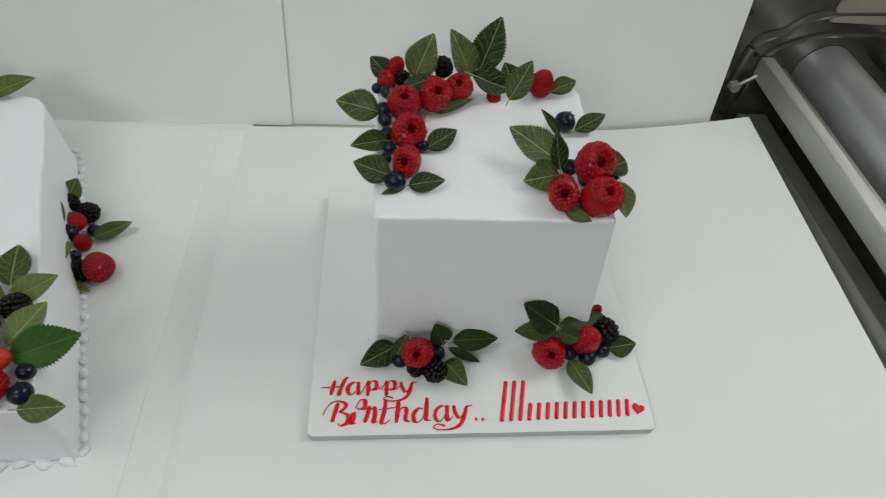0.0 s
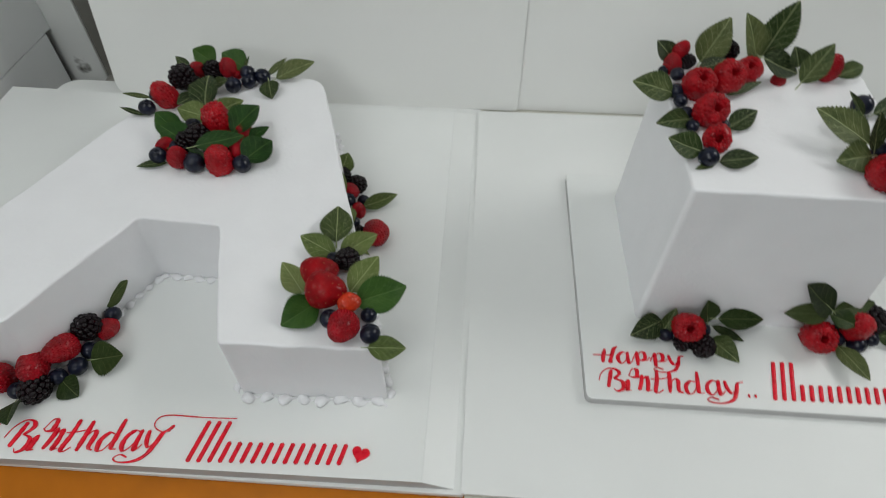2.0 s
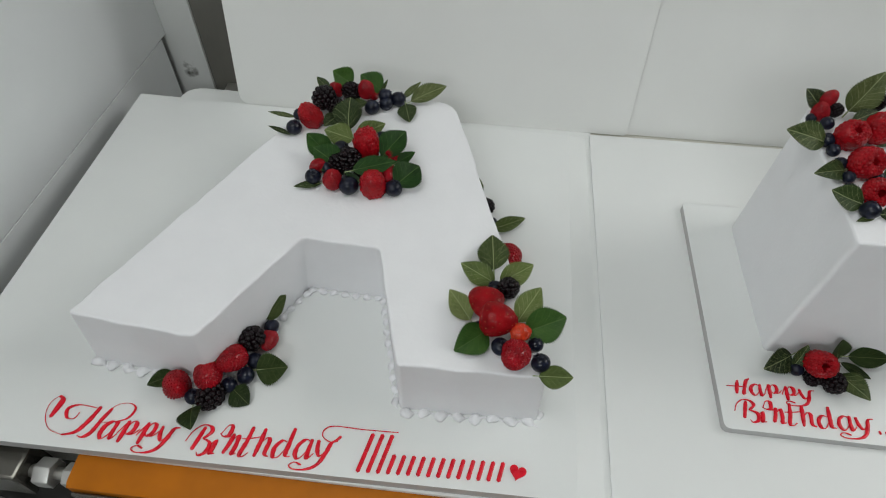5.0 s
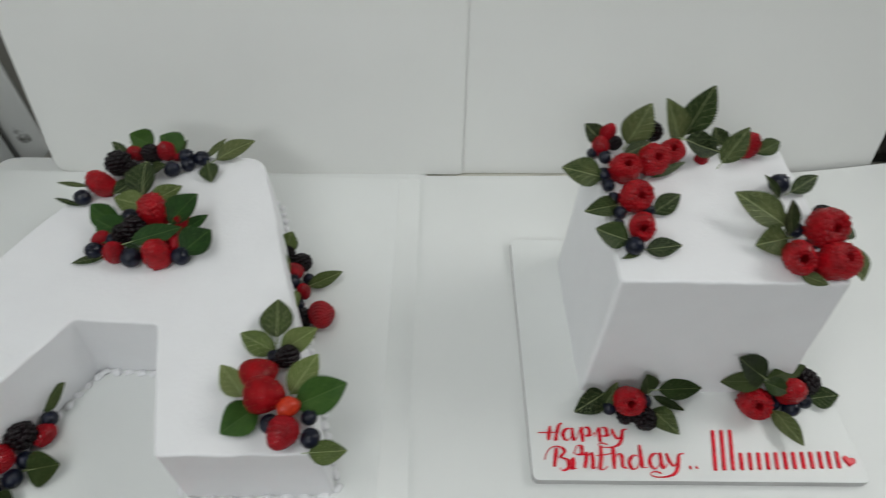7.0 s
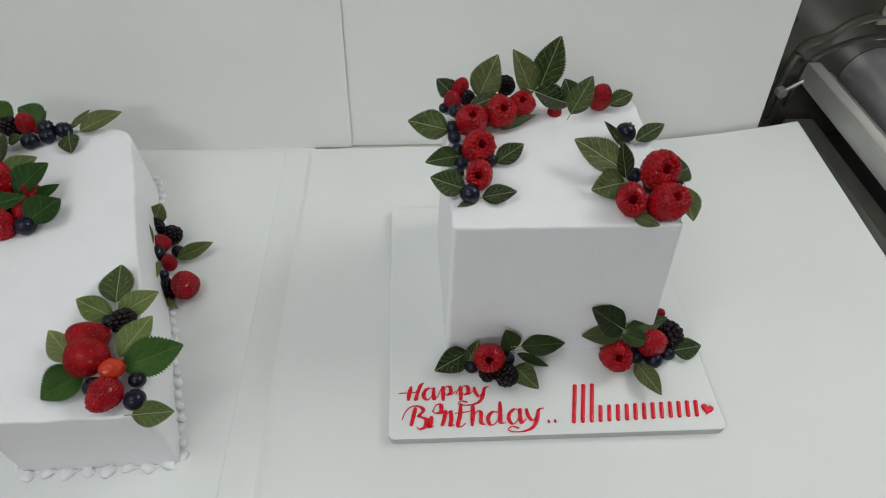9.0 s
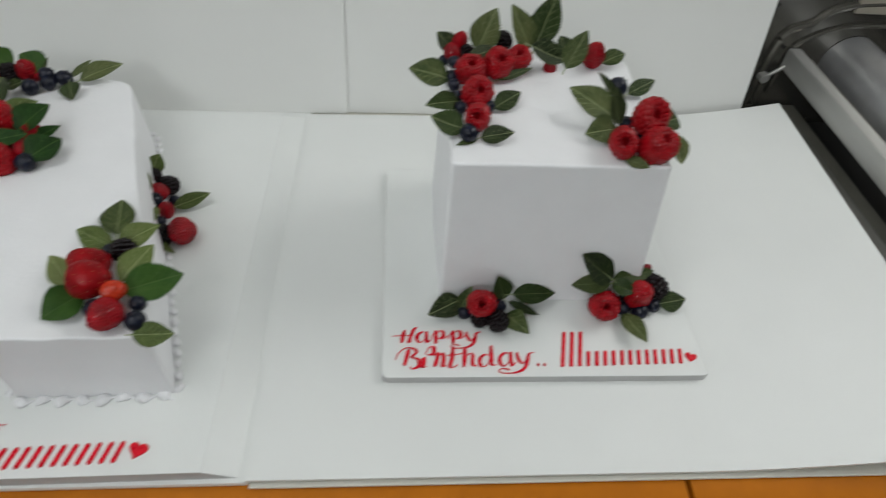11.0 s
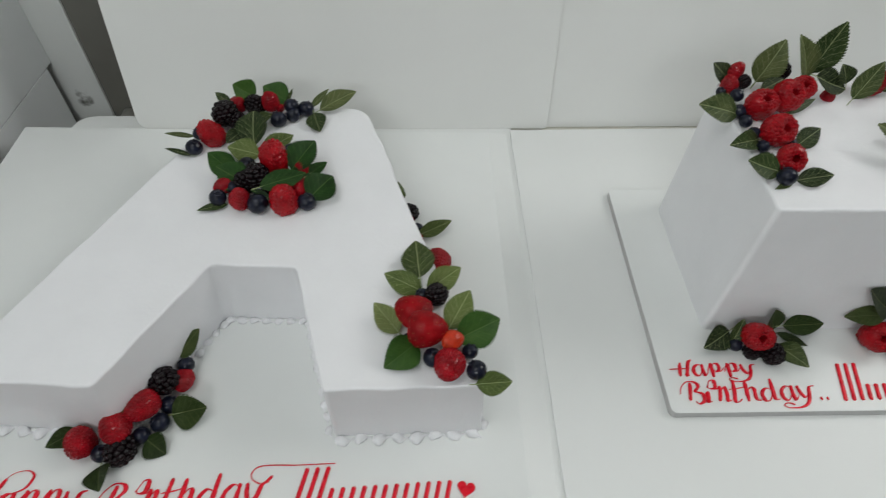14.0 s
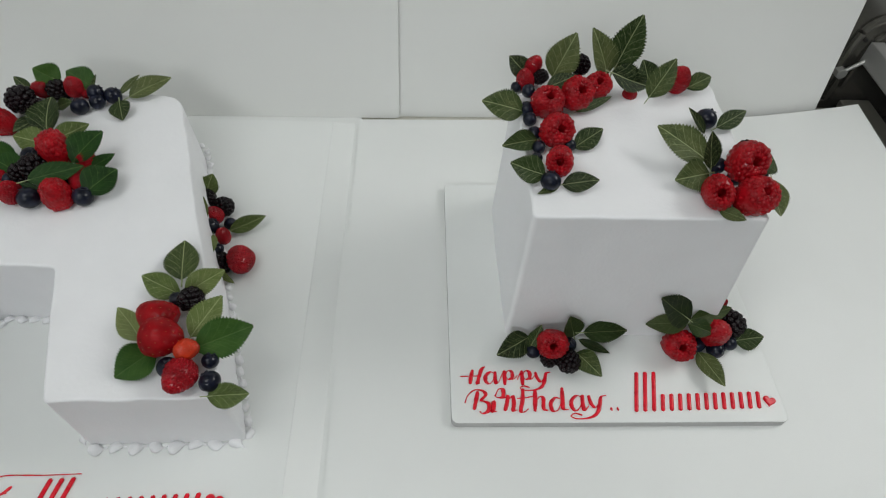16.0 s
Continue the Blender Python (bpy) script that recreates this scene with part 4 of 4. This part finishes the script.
leaf((-0.4490, 0.0530, 0.9280), (-0.4320, 0.0750, 0.9420), 0.0167, 1)
leaf((-0.4450, 0.0020, 0.9180), (-0.4130, 0.0050, 0.9260), 0.0245, 1)
leaf((-0.4600, -0.0200, 0.9200), (-0.4420, -0.0320, 0.9150), 0.0197, 1)
leaf((-0.4910, -0.0420, 0.9180), (-0.4820, -0.0650, 0.9260), 0.0193, 1)

# ---- piped writing in red gel ----
GLYPHS = {}
GLYPHS["H"] = (1.20, [[(0.62, 0.80), (0.52, 0.40), (0.46, 0.02)], [(1.30, 1.0), (1.12, 0.86), (0.96, 0.42), (0.86, 0.03), (0.98, 0.04)], [(-0.05, 0.42), (0.5, 0.44), (1.1, 0.46)]])
GLYPHS["a"] = (0.88, [[(0.62, 0.60), (0.40, 0.70), (0.14, 0.50), (0.10, 0.18), (0.28, 0.0), (0.50, 0.20), (0.62, 0.55)], [(0.64, 0.70), (0.62, 0.30), (0.68, 0.02), (0.88, 0.22)]])
GLYPHS["p"] = (0.95, [[(-0.02, 0.25), (0.16, 0.62), (0.24, 0.74)], [(0.26, 0.76), (0.26, 0.40), (0.24, -0.04)], [(0.26, 0.40), (0.44, 0.76), (0.66, 0.70), (0.66, 0.40), (0.46, 0.26), (0.36, 0.34)], [(0.50, 0.26), (0.75, 0.30), (0.95, 0.50)]])
GLYPHS["y"] = (0.90, [[(0.05, 0.68), (0.12, 0.34), (0.30, 0.14), (0.52, 0.40), (0.60, 0.66)], [(0.86, 0.70), (0.62, 0.62), (0.50, 0.20), (0.30, -0.16), (-0.10, -0.34), (-0.62, -0.36), (-0.86, -0.24), (-0.66, -0.12), (-0.36, -0.20)]])
GLYPHS["B"] = (1.08, [[(0.0, 0.38), (0.12, 0.72), (0.42, 0.98), (0.78, 0.96), (0.94, 0.76), (0.70, 0.50)], [(0.58, 0.90), (0.50, 0.50), (0.42, 0.10)], [(0.70, 0.50), (1.06, 0.36), (1.06, 0.04), (0.80, -0.10), (0.66, 0.02)]])
GLYPHS["i"] = (0.46, [[(0.04, 0.30), (0.22, 0.46), (0.20, 0.10), (0.18, -0.02), (0.36, 0.0)]])
GLYPHS["r"] = (0.86, [[(-0.16, 0.70), (0.0, 1.02), (0.20, 1.0), (0.20, 0.70), (-0.02, 0.62), (-0.20, 0.72)], [(0.02, 0.60), (0.26, 0.62), (0.42, 0.70)], [(0.42, 0.72), (0.36, 0.34), (0.26, 0.04)], [(0.36, 0.40), (0.62, 0.70), (0.68, 0.36), (0.64, 0.02), (0.82, 0.06)]])
GLYPHS["t"] = (0.60, [[(0.26, 1.02), (0.22, 0.5), (0.12, 0.02), (0.28, -0.04), (0.46, 0.10)], [(-0.02, 0.58), (0.40, 0.62), (0.80, 0.70)]])
GLYPHS["h"] = (0.80, [[(0.22, 0.98), (0.20, 0.50), (0.16, 0.0)], [(0.18, 0.38), (0.42, 0.66), (0.58, 0.56), (0.56, 0.12), (0.74, 0.02)]])
GLYPHS["d"] = (0.95, [[(0.54, 0.56), (0.32, 0.60), (0.10, 0.34), (0.16, 0.02), (0.38, 0.02), (0.56, 0.30)], [(0.68, 1.06), (0.66, 0.50), (0.66, 0.10), (0.88, 0.06)]])
GLYPHS["."] = (0.30, [[(0.10, 0.06), (0.14, 0.07)]])


def stroke(parent, name, pts, thick, z):
    """A piped line of gel, swelling where the hand comes down."""
    line = smooth_line([Vector((x, y, z)) for x, y in pts], 7)

    def radius(k, n):
        d = line[min(k + 1, n - 1)] - line[max(k - 1, 0)]
        down = max(0.0, -d.y / (d.length + 1e-9))
        if n < 12:
            down = 1.0
        return thick * (1 + 0.25 * noise.noise(line[k] * 420)) * (0.26 + 0.66 * down) * (0.75 + 0.25 * min(1, 4 * k / n, 4 * (n - 1 - k) / n))
    bm = bmesh.new()
    tube(bm, line, radius, 8, 0.75)
    return part(name, bm, ICING, parent)


def piped_word(text, start, end, height, z, thick, label, slant):
    """Hand-lettered word whose baseline runs from start to end on a board."""
    word = tagged(new("piped_writing"), label, "icing writing")
    a, b = Vector(start), Vector(end)
    along = (b - a).normalized()
    across = Vector((-along.y, along.x))
    total = sum(GLYPHS[c][0] for c in text)
    sx, pen = (b - a).length / total, 0.0
    for c in text:
        wide, strokes = GLYPHS[c]
        for s in strokes:
            stroke(word, "letter_stroke", [tuple(a + along * ((pen + x) * sx + slant * y * height) + across * (y * height)) for x, y in s], thick, z)
        pen += wide
    return word


def name_bars(x0, x1, y0, y1, tall, low, n, z, label):
    """Plain red bars where a name is piped, from x0 to x1, the first ones tall."""
    word = tagged(new("piped_bars"), label, "icing bars")
    for i in range(n):
        s = i / (n - 1)
        x, y, up = x0 + (x1 - x0) * s, y0 + (y1 - y0) * s, tall if i in (0, 1, 2) else low
        bm = bmesh.new()
        tube(bm, [Vector((x + 0.22 * up * k / 4, y + up * k / 4, z)) for k in range(5)], lambda k, n: 0.0019, 10, 0.7)
        part("bar", bm, ICING, word)
    return word


def heart(x, y, size, z, turn):
    bm = bmesh.new()
    n = 26
    pts = []
    for k in range(n):
        a = 2 * math.pi * k / n
        pts.append(Vector((16 * math.sin(a) ** 3, 13 * math.cos(a) - 5 * math.cos(2 * a) - 2 * math.cos(3 * a) - math.cos(4 * a))) * (size / 32))
    prism(bm, pts[::-1], -0.001, 0.0016, 0.0010, 3)
    ob = part("piped_heart", bm, ICING)
    ob.matrix_world = pose(x, y, z, 0, 0, turn)
    return tagged(ob, "small red piped gel heart after the writing", "icing heart")


TOP = 0.9127
piped_word("Happy", (0.0100, 0.0370), (0.0935, 0.0365), 0.0170, TOP, 0.00195, "red hand-piped word on the small white board", 0.0)
piped_word("Birthday..", (0.0120, 0.0105), (0.1530, 0.0110), 0.0205, TOP, 0.0021, "red hand-piped word with two dots on the small board", 0.05)
name_bars(0.166, 0.280, 0.0105, 0.0135, 0.037, 0.0145, 15, TOP, "plain red gel bars piped on the small white board")
heart(0.2915, 0.0195, 0.011, TOP, -20)
piped_word("appy", (-0.5690, -0.0785), (-0.4990, -0.0770), 0.0240, TOP, 0.0022, "red hand-piped word with a swash on the large board", 0.16)
piped_word("Birthday", (-0.4890, -0.0810), (-0.3540, -0.0735), 0.0255, TOP, 0.0022, "red hand-piped word on the large white board", 0.16)
swash = tagged(new("piped_letter"), "red piped swash capital before the writing", "icing writing")
stroke(swash, "letter_stroke", [(-0.577, -0.050), (-0.582, -0.064), (-0.589, -0.075), (-0.600, -0.079)], 0.0024, TOP)
stroke(swash, "curl", [(-0.600, -0.079), (-0.614, -0.075), (-0.623, -0.064), (-0.625, -0.052), (-0.620, -0.044)], 0.0013, TOP)
stroke(swash, "curl", [(-0.619, -0.044), (-0.615, -0.047), (-0.616, -0.055), (-0.618, -0.064)], 0.0026, TOP)
stroke(swash, "curl", [(-0.580, -0.051), (-0.597, -0.050), (-0.606, -0.055), (-0.603, -0.063), (-0.596, -0.063), (-0.594, -0.057)], 0.0020, TOP)
stroke(swash, "letter_stroke", [(-0.566, -0.050), (-0.571, -0.062), (-0.575, -0.074), (-0.581, -0.079), (-0.586, -0.078)], 0.0022, TOP)
stroke(swash, "curl", [(-0.573, -0.066), (-0.565, -0.048), (-0.553, -0.043), (-0.545, -0.047), (-0.548, -0.057), (-0.559, -0.062), (-0.572, -0.064)], 0.0012, TOP)
name_bars(-0.330, -0.207, -0.0795, -0.0735, 0.034, 0.016, 15, TOP, "plain red gel bars piped on the large white board")
overline = tagged(new("piped_swash"), "red piped flourish over the bars", "icing flourish")
stroke(overline, "curl", [(-0.351, -0.051), (-0.358, -0.057), (-0.367, -0.053), (-0.367, -0.046), (-0.358, -0.042), (-0.330, -0.042), (-0.300, -0.041)], 0.0020, TOP)
heart(-0.1905, -0.0640, 0.015, TOP, -12)
